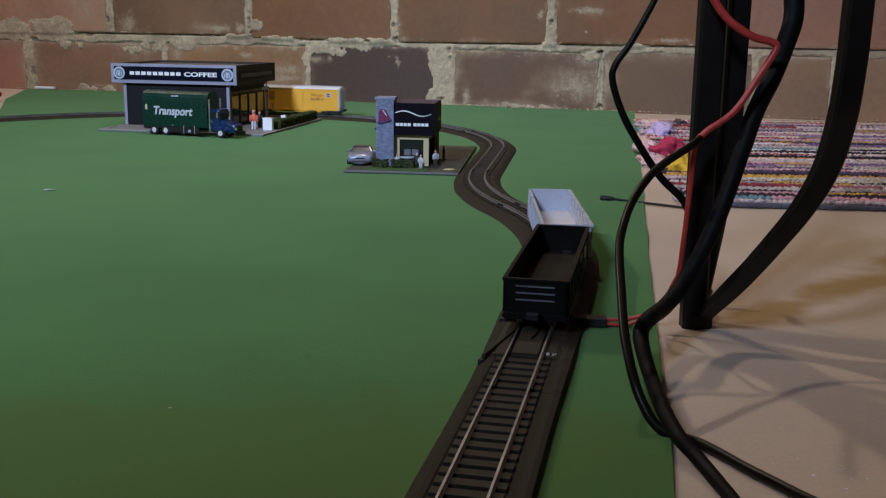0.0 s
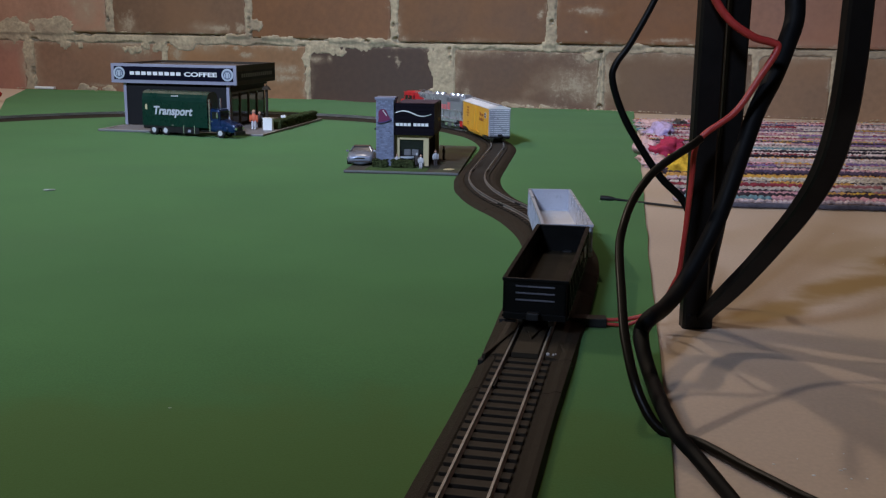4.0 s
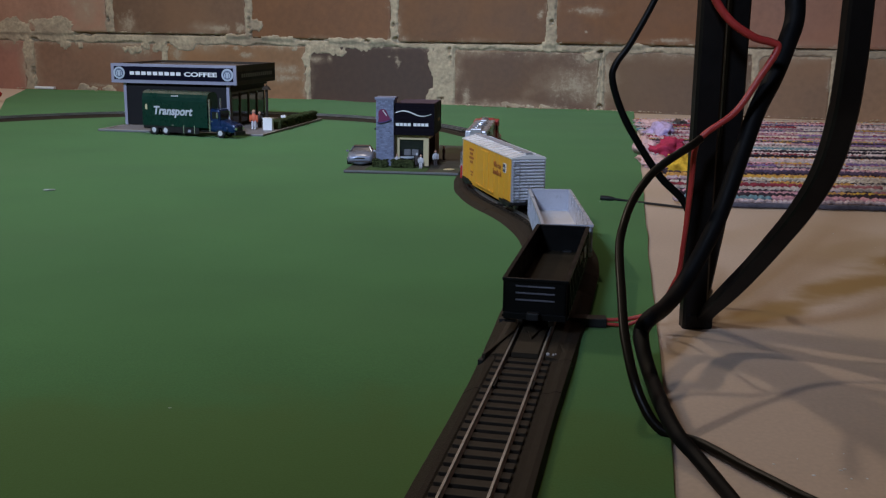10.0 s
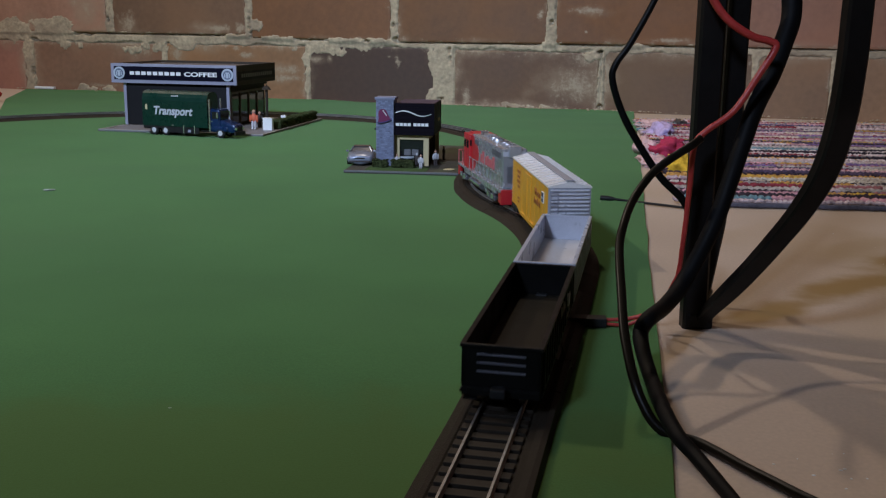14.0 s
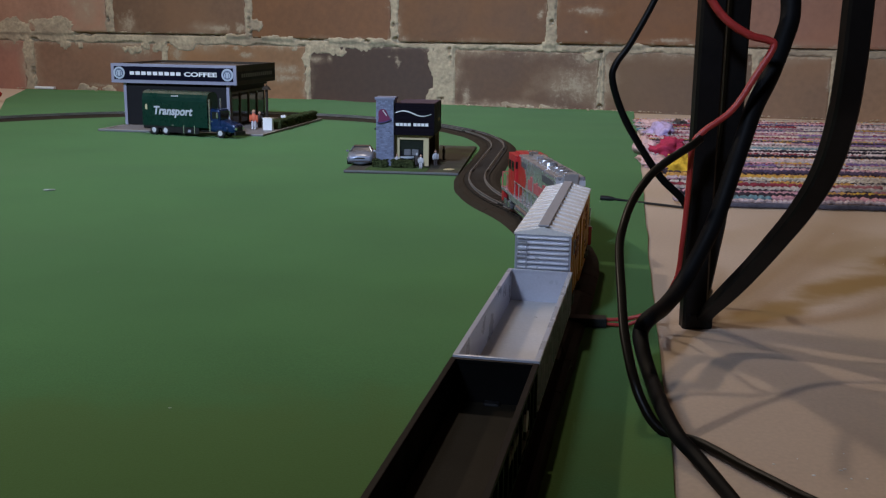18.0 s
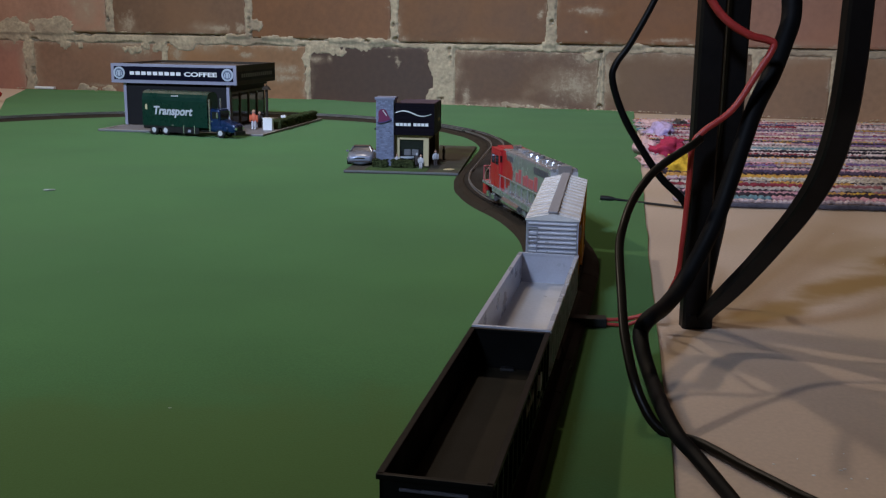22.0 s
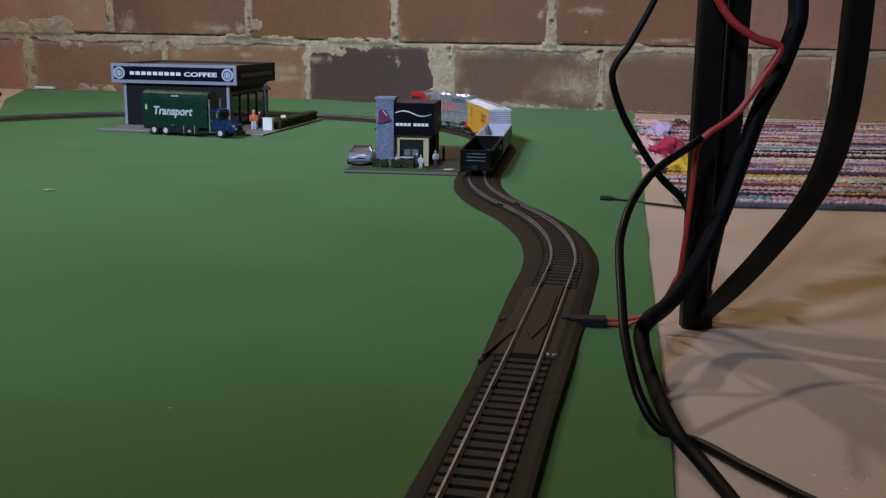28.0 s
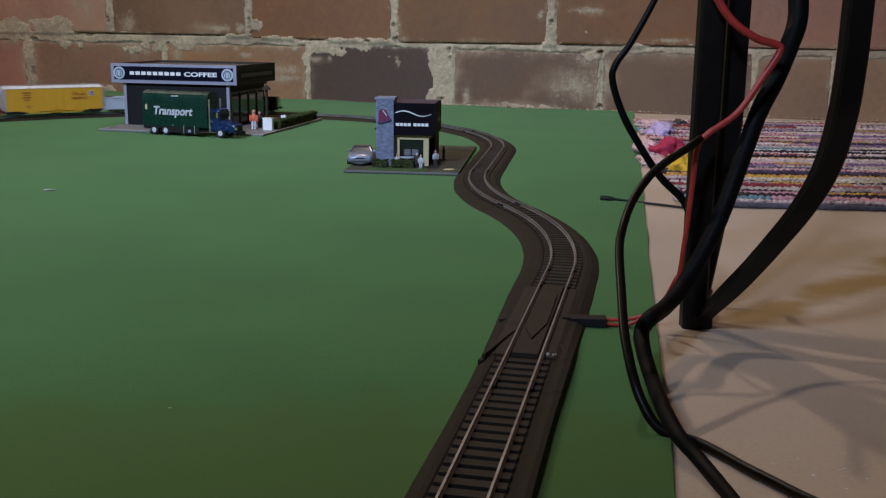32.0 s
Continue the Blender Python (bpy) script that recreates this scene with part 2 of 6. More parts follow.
M["cream"] = material("cream_board", (0.50, 0.42, 0.24), rough=0.7, spread=0.1, grain=900, patch=60)
M["magenta"] = material("magenta_print", (0.14, 0.010, 0.060), rough=0.55, spread=0.08)
M["roof_purple"] = material("purple_grey_roof_card", (0.085, 0.060, 0.078), rough=0.8, spread=0.35, grain=700, patch=50, spec=0.1)
M["lot"] = material("brown_grey_printed_lot", (0.040, 0.037, 0.027), rough=0.75, spread=0.3, grain=900, patch=70, tint=(0.06, 0.085, 0.035), tint_amount=0.75)
M["car_silver"] = material("silver_car_paint", (0.24, 0.265, 0.33), rough=0.30, metal=0.4, spread=0.06)
M["car_glass"] = glass_material("grey_tinted_car_glass", (0.045, 0.045, 0.055), 0.12)
M["skin_orange"] = material("orange_figure_paint", (0.62, 0.14, 0.07), rough=0.6, spread=0.1)
M["figure_white"] = material("white_figure_paint", (0.50, 0.50, 0.54), rough=0.6, spread=0.1)
M["figure_dark"] = material("dark_figure_paint", (0.05, 0.04, 0.04), rough=0.6, spread=0.1)
M["menu"] = material("grey_menu_print", (0.13, 0.13, 0.14), rough=0.6, spread=0.5, grain=2500, patch=700)
M["lawn"] = material("green_printed_lawn", (0.055, 0.095, 0.035), rough=0.9, spread=0.35, grain=900, patch=120, spec=0.1)
M["mullion"] = material("olive_brown_frame", (0.11, 0.085, 0.045), rough=0.6, spread=0.15)
M["side_ink"] = material("dim_grey_lettering", (0.13, 0.12, 0.11), rough=0.6, spread=0.1)
M["figure_skin"] = material("figure_flesh_paint", (0.45, 0.27, 0.20), rough=0.6, spread=0.1)
M["stone_blue_piece"] = material("blue_grey_stone_pieces", (0.20, 0.225, 0.33), rough=0.75, spread=0.2, grain=900, patch=200, per_island=0.28)
M["bell_purple"] = material("dark_purple_print", (0.05, 0.03, 0.12), rough=0.55, spread=0.08)
M["rag_edge"] = material("grey_braided_cord", (0.10, 0.095, 0.12), rough=0.95, spread=0.4, grain=300, patch=90, spec=0.1)
M["red_plastic"] = material("glossy_red_plastic", (0.50, 0.02, 0.03), rough=0.3, spread=0.1)


def rag_material(name, cols):
    """Torn cloth: each strip takes one of the colours, worn and frayed by noise."""
    m = material(name, (0.5, 0.5, 0.5), rough=0.95, spread=0.7, grain=420, patch=130, bump=0.001, spec=0.1, tint=(0.16, 0.14, 0.14), tint_amount=0.45)
    nt = m.node_tree
    N, L = nt.nodes, nt.links
    b = N["Principled BSDF"]
    old = b.inputs["Base Color"].links[0].from_socket
    geo = N.new("ShaderNodeNewGeometry")
    ramp = N.new("ShaderNodeValToRGB")
    ramp.color_ramp.interpolation = "CONSTANT"
    e = ramp.color_ramp.elements
    while len(e) < len(cols):
        e.new(0.5)
    for k, c in enumerate(cols):
        e[k].position, e[k].color = k / len(cols), (*c, 1)
    L.new(geo.outputs["Random Per Island"], ramp.inputs[0])
    mul, sc = N.new("ShaderNodeMix"), N.new("ShaderNodeVectorMath")
    mul.data_type, mul.blend_type, sc.operation = "RGBA", "MULTIPLY", "SCALE"
    mul.inputs[0].default_value = 0.9
    sc.inputs["Scale"].default_value = 1.55
    L.new(old, sc.inputs[0])
    L.new(ramp.outputs[0], mul.inputs[6])
    L.new(sc.outputs[0], mul.inputs[7])
    L.new(mul.outputs[2], b.inputs["Base Color"])
    return m


RAGS = {"pale": [(0.72, 0.60, 0.58), (0.78, 0.68, 0.66), (0.66, 0.50, 0.50), (0.70, 0.60, 0.48)], "grey": [(0.40, 0.35, 0.33), (0.54, 0.47, 0.44), (0.28, 0.26, 0.25)],
        "red": [(0.46, 0.07, 0.09), (0.40, 0.16, 0.17), (0.30, 0.05, 0.07), (0.55, 0.22, 0.20)], "dark": [(0.030, 0.024, 0.036), (0.055, 0.04, 0.055), (0.10, 0.07, 0.12)],
        "yellow": [(0.66, 0.42, 0.08), (0.62, 0.34, 0.10), (0.66, 0.48, 0.22)], "blue": [(0.10, 0.24, 0.38), (0.18, 0.30, 0.34), (0.09, 0.10, 0.22)],
        "mauve": [(0.30, 0.16, 0.30), (0.40, 0.22, 0.28), (0.24, 0.15, 0.34)], "pink": [(0.72, 0.42, 0.44), (0.66, 0.34, 0.38)]}
for key, cols in RAGS.items():
    M["rag_" + key + "_strips"] = rag_material(key + "_rag_strips", cols)
M["rag_dark"] = material("dark_warp_thread", (0.06, 0.045, 0.05), rough=0.95, spread=0.4, grain=500, patch=120, spec=0.05)
M["rag_red"] = material("crimson_rag", (0.42, 0.04, 0.09), rough=0.95, spread=0.3, grain=400, patch=90, spec=0.1)
M["rag_yellow"] = material("yellow_rag", (0.62, 0.38, 0.04), rough=0.95, spread=0.3, grain=400, patch=90, spec=0.1)
M["rag_lilac"] = material("lilac_rag", (0.46, 0.36, 0.56), rough=0.95, spread=0.3, grain=400, patch=90, spec=0.1)
M["rag_pink"] = material("pale_pink_rag", (0.60, 0.40, 0.40), rough=0.95, spread=0.3, grain=400, patch=90, spec=0.1)

# ---------------------------------------------------------------- mesh helpers


def part(name, bm, mat, parent=None, label="", smooth=False):
    """Links a bmesh as one mesh object, under a thing or a part if given."""
    me = bpy.data.meshes.new(name)
    bm.to_mesh(me)
    bm.free()
    me.materials.append(M[mat] if isinstance(mat, str) else mat)
    if smooth:
        for p in me.polygons:
            p.use_smooth = True
    ob = new(name, me)
    if parent:
        ob.parent = parent
    if label:
        tagged(ob, label)
    return ob


def share(name, me, m, parent):
    ob = new(name, me)
    ob.parent = parent
    ob.matrix_basis = m
    return ob


def thing(name, m, label, category, group="", kind=""):
    ob = new(name)
    ob.empty_display_size = 0.02
    ob.matrix_basis = m
    return tagged(ob, label, category, group, kind)


def box(bm, x0, x1, y0, y1, z0, z1, bevel=0.0, m=None):
    """Adds a box, with its edges rounded off if bevel is given."""
    g = bmesh.ops.create_cube(bm, size=1.0, matrix=Matrix.Translation(((x0 + x1) / 2, (y0 + y1) / 2, (z0 + z1) / 2)) @ Matrix.Diagonal((x1 - x0, y1 - y0, z1 - z0, 1)))
    vs = g["verts"]
    if bevel:
        es = list({e for v in vs for e in v.link_edges})
        r = bmesh.ops.bevel(bm, geom=es, offset=bevel, segments=2, affect="EDGES", profile=0.6)
        vs = list({v for f in r["faces"] for v in f.verts} | {v for v in vs if v.is_valid})
    if m is not None:
        bmesh.ops.transform(bm, matrix=m, verts=vs)
    return vs


def boxes(*specs, bevel=0.0):
    bm = bmesh.new()
    for s in specs:
        box(bm, *s, bevel=bevel)
    return bm


def cyl(bm, r, h, m, seg=16, r2=None, bevel=0.0):
    g = bmesh.ops.create_cone(bm, cap_ends=True, segments=seg, radius1=r, radius2=r if r2 is None else r2, depth=h, matrix=m)
    return g["verts"]


def tube(bm, pts, radius, seg=10, flat=1.0, closed_ends=True):
    """Sweeps a round or flattened section along points; radius is a number or a list."""
    pts = [Vector(p) for p in pts]
    rings = []
    up = Vector((0, 1, 0))
    for i, p in enumerate(pts):
        d = (pts[min(i + 1, len(pts) - 1)] - pts[max(i - 1, 0)]).normalized()
        a = d.cross(up)
        if a.length < 1e-4:
            a = d.cross(Vector((1, 0, 0)))
        a.normalize()
        b = a.cross(d).normalized()
        r = radius[i] if isinstance(radius, (list, tuple)) else radius
        rings.append([bm.verts.new(p + a * (r * math.cos(t)) + b * (r * flat * math.sin(t))) for t in (2 * math.pi * k / seg for k in range(seg))])
    for A, B in zip(rings, rings[1:]):
        for k in range(seg):
            bm.faces.new((A[k], A[(k + 1) % seg], B[(k + 1) % seg], B[k]))
    if closed_ends:
        bm.faces.new(rings[0][::-1])
        bm.faces.new(rings[-1])
    bmesh.ops.recalc_face_normals(bm, faces=bm.faces)


def spline(points, steps=8):
    """A smooth line through the points."""
    P = [Vector(p) for p in points]
    P = [P[0] * 2 - P[1]] + P + [P[-1] * 2 - P[-2]]
    out = []
    for i in range(1, len(P) - 2):
        for k in range(steps):
            t = k / steps
            a, b, c, d = P[i - 1], P[i], P[i + 1], P[i + 2]
            out.append(0.5 * ((2 * b) + (c - a) * t + (2 * a - 5 * b + 4 * c - d) * t * t + (3 * b - a - 3 * c + d) * t ** 3))
    out.append(P[-2])
    return out


def lettering(text, size, depth, mat, m, parent, name="lettering", shear=0.0, stretch=1.0, bold=0.0):
    cu = bpy.data.curves.new("text", "FONT")
    cu.body, cu.size, cu.extrude, cu.align_x, cu.shear, cu.offset = text, size, depth, "CENTER", shear, bold
    tmp = new("tmp", cu)
    bpy.context.view_layer.update()
    me = bpy.data.meshes.new_from_object(tmp.evaluated_get(bpy.context.evaluated_depsgraph_get()))
    bpy.data.objects.remove(tmp)
    me.materials.clear()
    me.materials.append(M[mat])
    me.transform(Matrix.Diagonal((stretch, 1, 1, 1)))
    return share(name, me, m, parent)


# the way a flat print faces: x to the reader's right, y up, out of the face towards -y
FACE = Matrix.Rotation(radians(90), 4, "X")

# ---------------------------------------------------------------- the room
WALL = pose(0, 2.2615, 0, 0, 0, -18.55)          # x along the brick wall, y into it


def wall_y(x):
    return 2.2615 - 0.3355 * x


def lerp_line(v, rows):
    for (a, p), (b, q) in zip(rows, rows[1:]):
        if v <= b:
            return p + (q - p) * (v - a) / (b - a)
    return rows[-1][1]


def plain(name, bm, mat, label, category):
    return tagged(part(name, bm, mat, None, label), label, category, kind="structure")


plain("floor", boxes((-3.2, 3.4, -3.2, 3.6, -0.12, 0.0)), "concrete", "tan painted concrete floor, scuffed and stained, leg shadows tinted in", "floor")
plain("ceiling", boxes((-3.2, 3.4, -3.2, 3.6, 2.45, 2.55)), "plaster", "plain pale ceiling of the room", "ceiling")
plain("wall_left", boxes((-3.3, -3.2, -3.2, 3.5, 0.0, 2.45)), "plaster", "plain plastered wall of the room", "wall")
plain("wall_right", boxes((3.4, 3.5, -3.2, 3.6, 0.0, 2.45)), "plaster", "plain plastered wall of the room", "wall")
plain("wall_front", boxes((-3.2, 3.4, -3.3, -3.2, 0.0, 2.45)), "plaster", "plain plastered wall of the room", "wall")

wall = thing("wall_back", WALL, "old red clay block wall with ragged pale mortar", "wall", kind="structure")
LOWER = [-1.86, -1.50, -1.123, -0.72, -0.336, -0.004, 0.346, 0.655, 0.805, 1.13, 1.48]
UPPER = [-1.62, -1.24, -0.871, -0.486, -0.121, 0.236, 0.60, 0.92, 1.28, 1.64]
COURSES = [(-0.02, 0.126, LOWER), (0.147, 0.285, UPPER)]
BED_TOP = [(-1.9, 0.148), (-0.9, 0.1460), (-0.5, 0.1455), (-0.40, 0.1400), (-0.1, 0.1375), (0.3, 0.1390), (1.7, 0.1390)]        # underside of the upper course
# smears of mortar on the faces: place along the wall, height, half width, half height
SMEARS_LOWER = [(-1.087, 0.136, 0.124, 0.021), (-0.786, 0.113, 0.052, 0.023), (-0.686, 0.100, 0.025, 0.023), (-0.523, 0.116, 0.012, 0.009), (-0.495, 0.100, 0.023, 0.008), (-0.389, 0.069, 0.047, 0.012), (-0.394, 0.050, 0.041, 0.010),
                (-1.117, 0.102, 0.023, 0.020), (-0.905, 0.017, 0.060, 0.007), (-0.320, 0.095, 0.020, 0.008), (-0.280, 0.097, 0.006, 0.008), (-0.114, 0.095, 0.008, 0.014), (-0.134, 0.104, 0.005, 0.004), (-0.003, 0.102, 0.030, 0.020),
                (0.000, 0.057, 0.028, 0.050), (0.048, 0.027, 0.012, 0.022), (0.294, 0.053, 0.053, 0.040), (0.307, 0.107, 0.038, 0.018), (0.158, 0.004, 0.140, 0.009), (0.359, 0.081, 0.014, 0.047), (0.800, 0.080, 0.010, 0.060)]
SMEARS_UPPER = [(-1.090, 0.164, 0.023, 0.020), (-0.935, 0.198, 0.020, 0.024), (-0.972, 0.220, 0.010, 0.007), (-0.822, 0.172, 0.029, 0.030), (-0.572, 0.162, 0.064, 0.009), (-0.511, 0.165, 0.021, 0.021), (0.312, 0.208, 0.040, 0.010),
                (0.311, 0.165, 0.004, 0.003), (0.212, 0.198, 0.009, 0.014), (0.489, 0.150, 0.038, 0.005), (-0.119, 0.155, 0.007, 0.017), (0.235, 0.172, 0.012, 0.035)]
CLAY = {(0, 4): (0.059, 0.032, 0.020), (0, 3): (0.233, 0.121, 0.055), (1, 3): (0.165, 0.071, 0.026), (0, 5): (0.111, 0.058, 0.030), (0, 6): (0.125, 0.072, 0.037), (0, 7): (0.202, 0.116, 0.061), (0, 8): (0.256, 0.147, 0.077),
        (1, 4): (0.139, 0.063, 0.023), (1, 5): (0.154, 0.064, 0.020), (0, 1): (0.287, 0.131, 0.090), (0, 2): (0.216, 0.113, 0.065), (1, 2): (0.155, 0.084, 0.044), (1, 1): (0.331, 0.176, 0.112)}
WIDE = {(1, -0.871): 0.011, (1, -0.486): 0.008, (1, -0.121): 0.009, (1, 0.236): 0.010, (0, -1.123): 0.014, (0, -0.004): 0.025}     # half widths of the broad joints
for c, (z0, z1, joints) in enumerate(COURSES):
    for k, (a, b) in enumerate(zip(joints, joints[1:])):
        rng = random.Random(c * 50 + k)
        proud = rng.uniform(-0.0012, 0.0002) - 0.0040 * c
        g0, g1 = WIDE.get((c, a), 0.006) + rng.uniform(-0.001, 0.001), WIDE.get((c, b), 0.006) + rng.uniform(-0.001, 0.001)
        bm = bmesh.new()
        low = lerp_line((a + b) / 2, BED_TOP) if c else z0
        box(bm, a + g0, b - g1, proud, 0.09, low + rng.uniform(0, 0.0015), z1 - rng.uniform(0, 0.004), bevel=0.004)
        for v in bm.verts:
            v.co.x += rng.uniform(-0.0012, 0.0012)
            v.co.z += rng.uniform(-0.0012, 0.0012)
        own = [q for q in (SMEARS_UPPER if c else SMEARS_LOWER) if a - q[2] < q[0] < b + q[2]]
        M["face"] = brick_material("clay_block_face", CLAY.get((c, k), (0.245, 0.115, 0.068)), own, edge=0.05 if c else (0.045 if k == 4 else 0.08), haze=(0.45 if a < -0.9 else 0.04) if c else (0.20 if a > -0.01 else (0.30 if a < -1.2 else (0.02 if k == 4 else 0.16))))
        part("brick", bm, "face", wall)


PITS = [(-1.105, 0.129, 0.0088, 0.0037), (-1.106, 0.085, 0.0031, 0.01), (-1.113, 0.046, 0.0037, 0.0112), (-1.139, 0.027, 0.0037, 0.0075), (-0.971, 0.143, 0.0075, 0.0031), (-0.936, 0.142, 0.01, 0.0031), (-0.71, 0.123, 0.005, 0.0037), (-0.701, 0.116, 0.005, 0.0037), (-0.692, 0.111, 0.005, 0.0037), (-0.484, 0.176, 0.0025, 0.0163), (-0.472, 0.153, 0.0088, 0.0037), (-0.123, 0.174, 0.0037, 0.005), (-0.117, 0.143, 0.005, 0.0063), (0.237, 0.184, 0.0044, 0.0063), (0.008, 0.121, 0.0031, 0.0063), (0.011, 0.102, 0.0025, 0.0063), (0.342, 0.124, 0.005, 0.0037), (0.346, 0.01, 0.0063, 0.005), (-0.187, 0.138, 0.0063, 0.0031), (-0.233, 0.118, 0.0063, 0.0031), (-0.875, 0.178, 0.0037, 0.0075), (-0.01, 0.015, 0.005, 0.0037), (0.467, 0.147, 0.0075, 0.0025)]          # holes in the mortar: place along, height, half sizes
CRACKS = [(-0.975, -0.549), (-0.485, -0.455), (-0.371, -0.282), (-0.116, 0.217), (0.246, 0.40), (0.43, 1.2)]       # where the bed joint has opened under the upper course
LUMPS = [(-1.16, 0.150, 0.10, 0.026), (-1.05, 0.158, 0.085, 0.032), (-1.00, 0.118, 0.03, 0.014), (-0.80, 0.112, 0.045, 0.016), (-0.030, 0.105, 0.014, 0.025), (-0.032, 0.020, 0.015, 0.03), (-0.024, 0.06, 0.010, 0.02), (-0.700, 0.122, 0.060, 0.016), (-0.472, 0.168, 0.020, 0.018), (-0.30, 0.120, 0.055, 0.014), (-0.20, 0.124, 0.05, 0.012),
         (-0.345, 0.095, 0.012, 0.022), (-0.345, 0.060, 0.010, 0.012), (-1.125, 0.03, 0.018, 0.03), (-0.93, 0.008, 0.05, 0.010), (0.335, 0.115, 0.03, 0.016), (0.0, 0.06, 0.022, 0.07), (0.15, 0.002, 0.10, 0.008)]


def mortar_bed():
    """The mortar between the blocks: a lumpy sheet that spills raggedly over their edges, with pits and open cracks."""
    nx, nz, x0, x1, z0, z1 = 1250, 165, -1.55, 1.45, -0.02, 0.29
    verts, faces = [], []

    def fine(x, z, f, k):
        return noise.noise(Vector((x * f, k, z * f)))
    for j in range(nz + 1):
        z = z0 + (z1 - z0) * j / nz
        for i in range(nx + 1):
            x = x0 + (x1 - x0) * i / nx
            top = lerp_line(x, BED_TOP)
            c = 0 if z < top else 1
            rag = 0.0060 * fine(x, z, 14, 3) + 0.0046 * fine(x, z, 44, 7) + 0.0026 * fine(x, z, 130, 5)
            open_joint = any(a < x < b for a, b in CRACKS)
            m = min(z - 0.1235 - 0.004 * fine(x, 0, 6, 1), top + (0.0015 if open_joint else 0.0060) - z)
            for q in (UPPER if c else LOWER):
                m = max(m, WIDE.get((c, q), 0.006) + 0.0015 - abs(x - q))
            for lx, lz, rx, rz in LUMPS:
                d = math.hypot((x - lx) / rx, (z - lz) / rz)
                if d < 1.6:
                    m = max(m, (1 - d) * min(rx, rz) * 0.55 + 0.006 * fine(x, z, 30, 12))
            m += rag
            t = max(0.0, min(1.0, (m + 0.0025) / 0.0055))
            t = t * t * (3 - 2 * t)
            g = 0.0 if open_joint else max(0.0, min(1.0, (z - top + 0.010) / 0.010))
            face = -0.0049 if c else -0.0011 - 0.0038 * g * g * (3 - 2 * g)
            y = face + 0.0050 - 0.0058 * t + 0.0011 * t * (fine(x, z, 70, 9) + 0.6 * fine(x, z, 190, 2))
            for a, b in CRACKS:
                if a < x < b:
                    zc = top - 0.0004 + 0.0010 * fine(x, 0, 40, 4)
                    ends = min(1.0, (x - a) / 0.02, (b - x) / 0.02)
                    y += 0.014 * ends * max(0.0, 1 - abs(z - zc) / 0.0030)
            for px, pz, rx, rz in PITS:
                if abs(x - px) < 2 * rx and abs(z - pz) < 2 * rz:
                    d = math.hypot((x - px) / rx, (z - pz) / rz) + 0.6 * fine(x, z, 150, 6)
                    y += 0.014 * max(0.0, min(1.0, 1.4 - d))
            if z < 0.128 and abs(x - 0.3455) < 0.0020:
                y += 0.008 + 0.006 * fine(0, z, 60, 0)
            verts.append((x, y, z))
    for j in range(nz):
        for i in range(nx):
            p = j * (nx + 1) + i
            faces.append((p, p + 1, p + nx + 2, p + nx + 1))
    me = bpy.data.meshes.new("mortar")
    me.from_pydata(verts, [], faces)
    me.materials.append(M["mortar"])
    for p in me.polygons:
        p.use_smooth = True
    ob = new("mortar", me)
    ob.parent = wall


mortar_bed()
rng = random.Random(77)
bm = bmesh.new()
for x0, x1, n in ((-1.16, -1.08, 16), (-0.99, -0.90, 40), (0.02, 0.20, 60), (0.20, 0.52, 50), (0.6, 0.9, 40)):
    for _ in range(n):
        r = rng.uniform(0.0008, 0.0030)
        at = Vector((rng.uniform(x0, x1), -0.004 - abs(rng.gauss(0, 0.012)), 0.004 + r * 0.25))
        g = bmesh.ops.create_icosphere(bm, subdivisions=1, radius=r, matrix=Matrix.Translation(at) @ Matrix.Diagonal((rng.uniform(0.8, 1.8), 1, 0.6, 1)))
        for v in g["verts"]:
            v.co += Vector((rng.uniform(-1, 1), rng.uniform(-1, 1), rng.uniform(-1, 1))) * r * 0.25
crumbs = part("mortar_crumbs", bm, "mortar")
crumbs.matrix_basis = WALL
tagged(crumbs, "crumbs of fallen mortar along the wall's foot", "crumbs", kind="stuff")
bm = bmesh.new()
for c in range(16):
    z = 0.295 + c * 0.148
    if z > 2.4:
        break
    off = 0.18 * (c % 2)
    for k in range(18):
        a = -3.2 + off + k * 0.365
        box(bm, a, min(a + 0.353, 3.4), 0.0, 0.09, z, min(z + 0.138, 2.449))
for a, b in ((-3.2, -1.87), (1.66, 3.4)):
    box(bm, a, b, 0.0, 0.09, 0.0, 0.286)
tagged(part("upper_courses", bm, "brick", wall), kind="stuff")
part("core", boxes((-3.3, 3.5, 0.0905, 0.22, 0.0, 2.449)), "mortar", wall)
part("joint_fill", boxes((-3.2, 3.4, 0.0075, 0.0902, 0.29, 2.448)), "mortar", wall)

# ---------------------------------------------------------------- green mat


MAT_RIGHT = [(-0.4, 0.04), (0.344, 0.087), (0.452, 0.106), (0.542, 0.121), (0.705, 0.149), (0.964, 0.195), (1.579, 0.304), (2.3, 0.425)]
MAT_LEFT = [(-0.4, -0.95), (1.5, -0.86), (1.965, -0.864), (2.258, -0.978), (2.7, -1.10)]


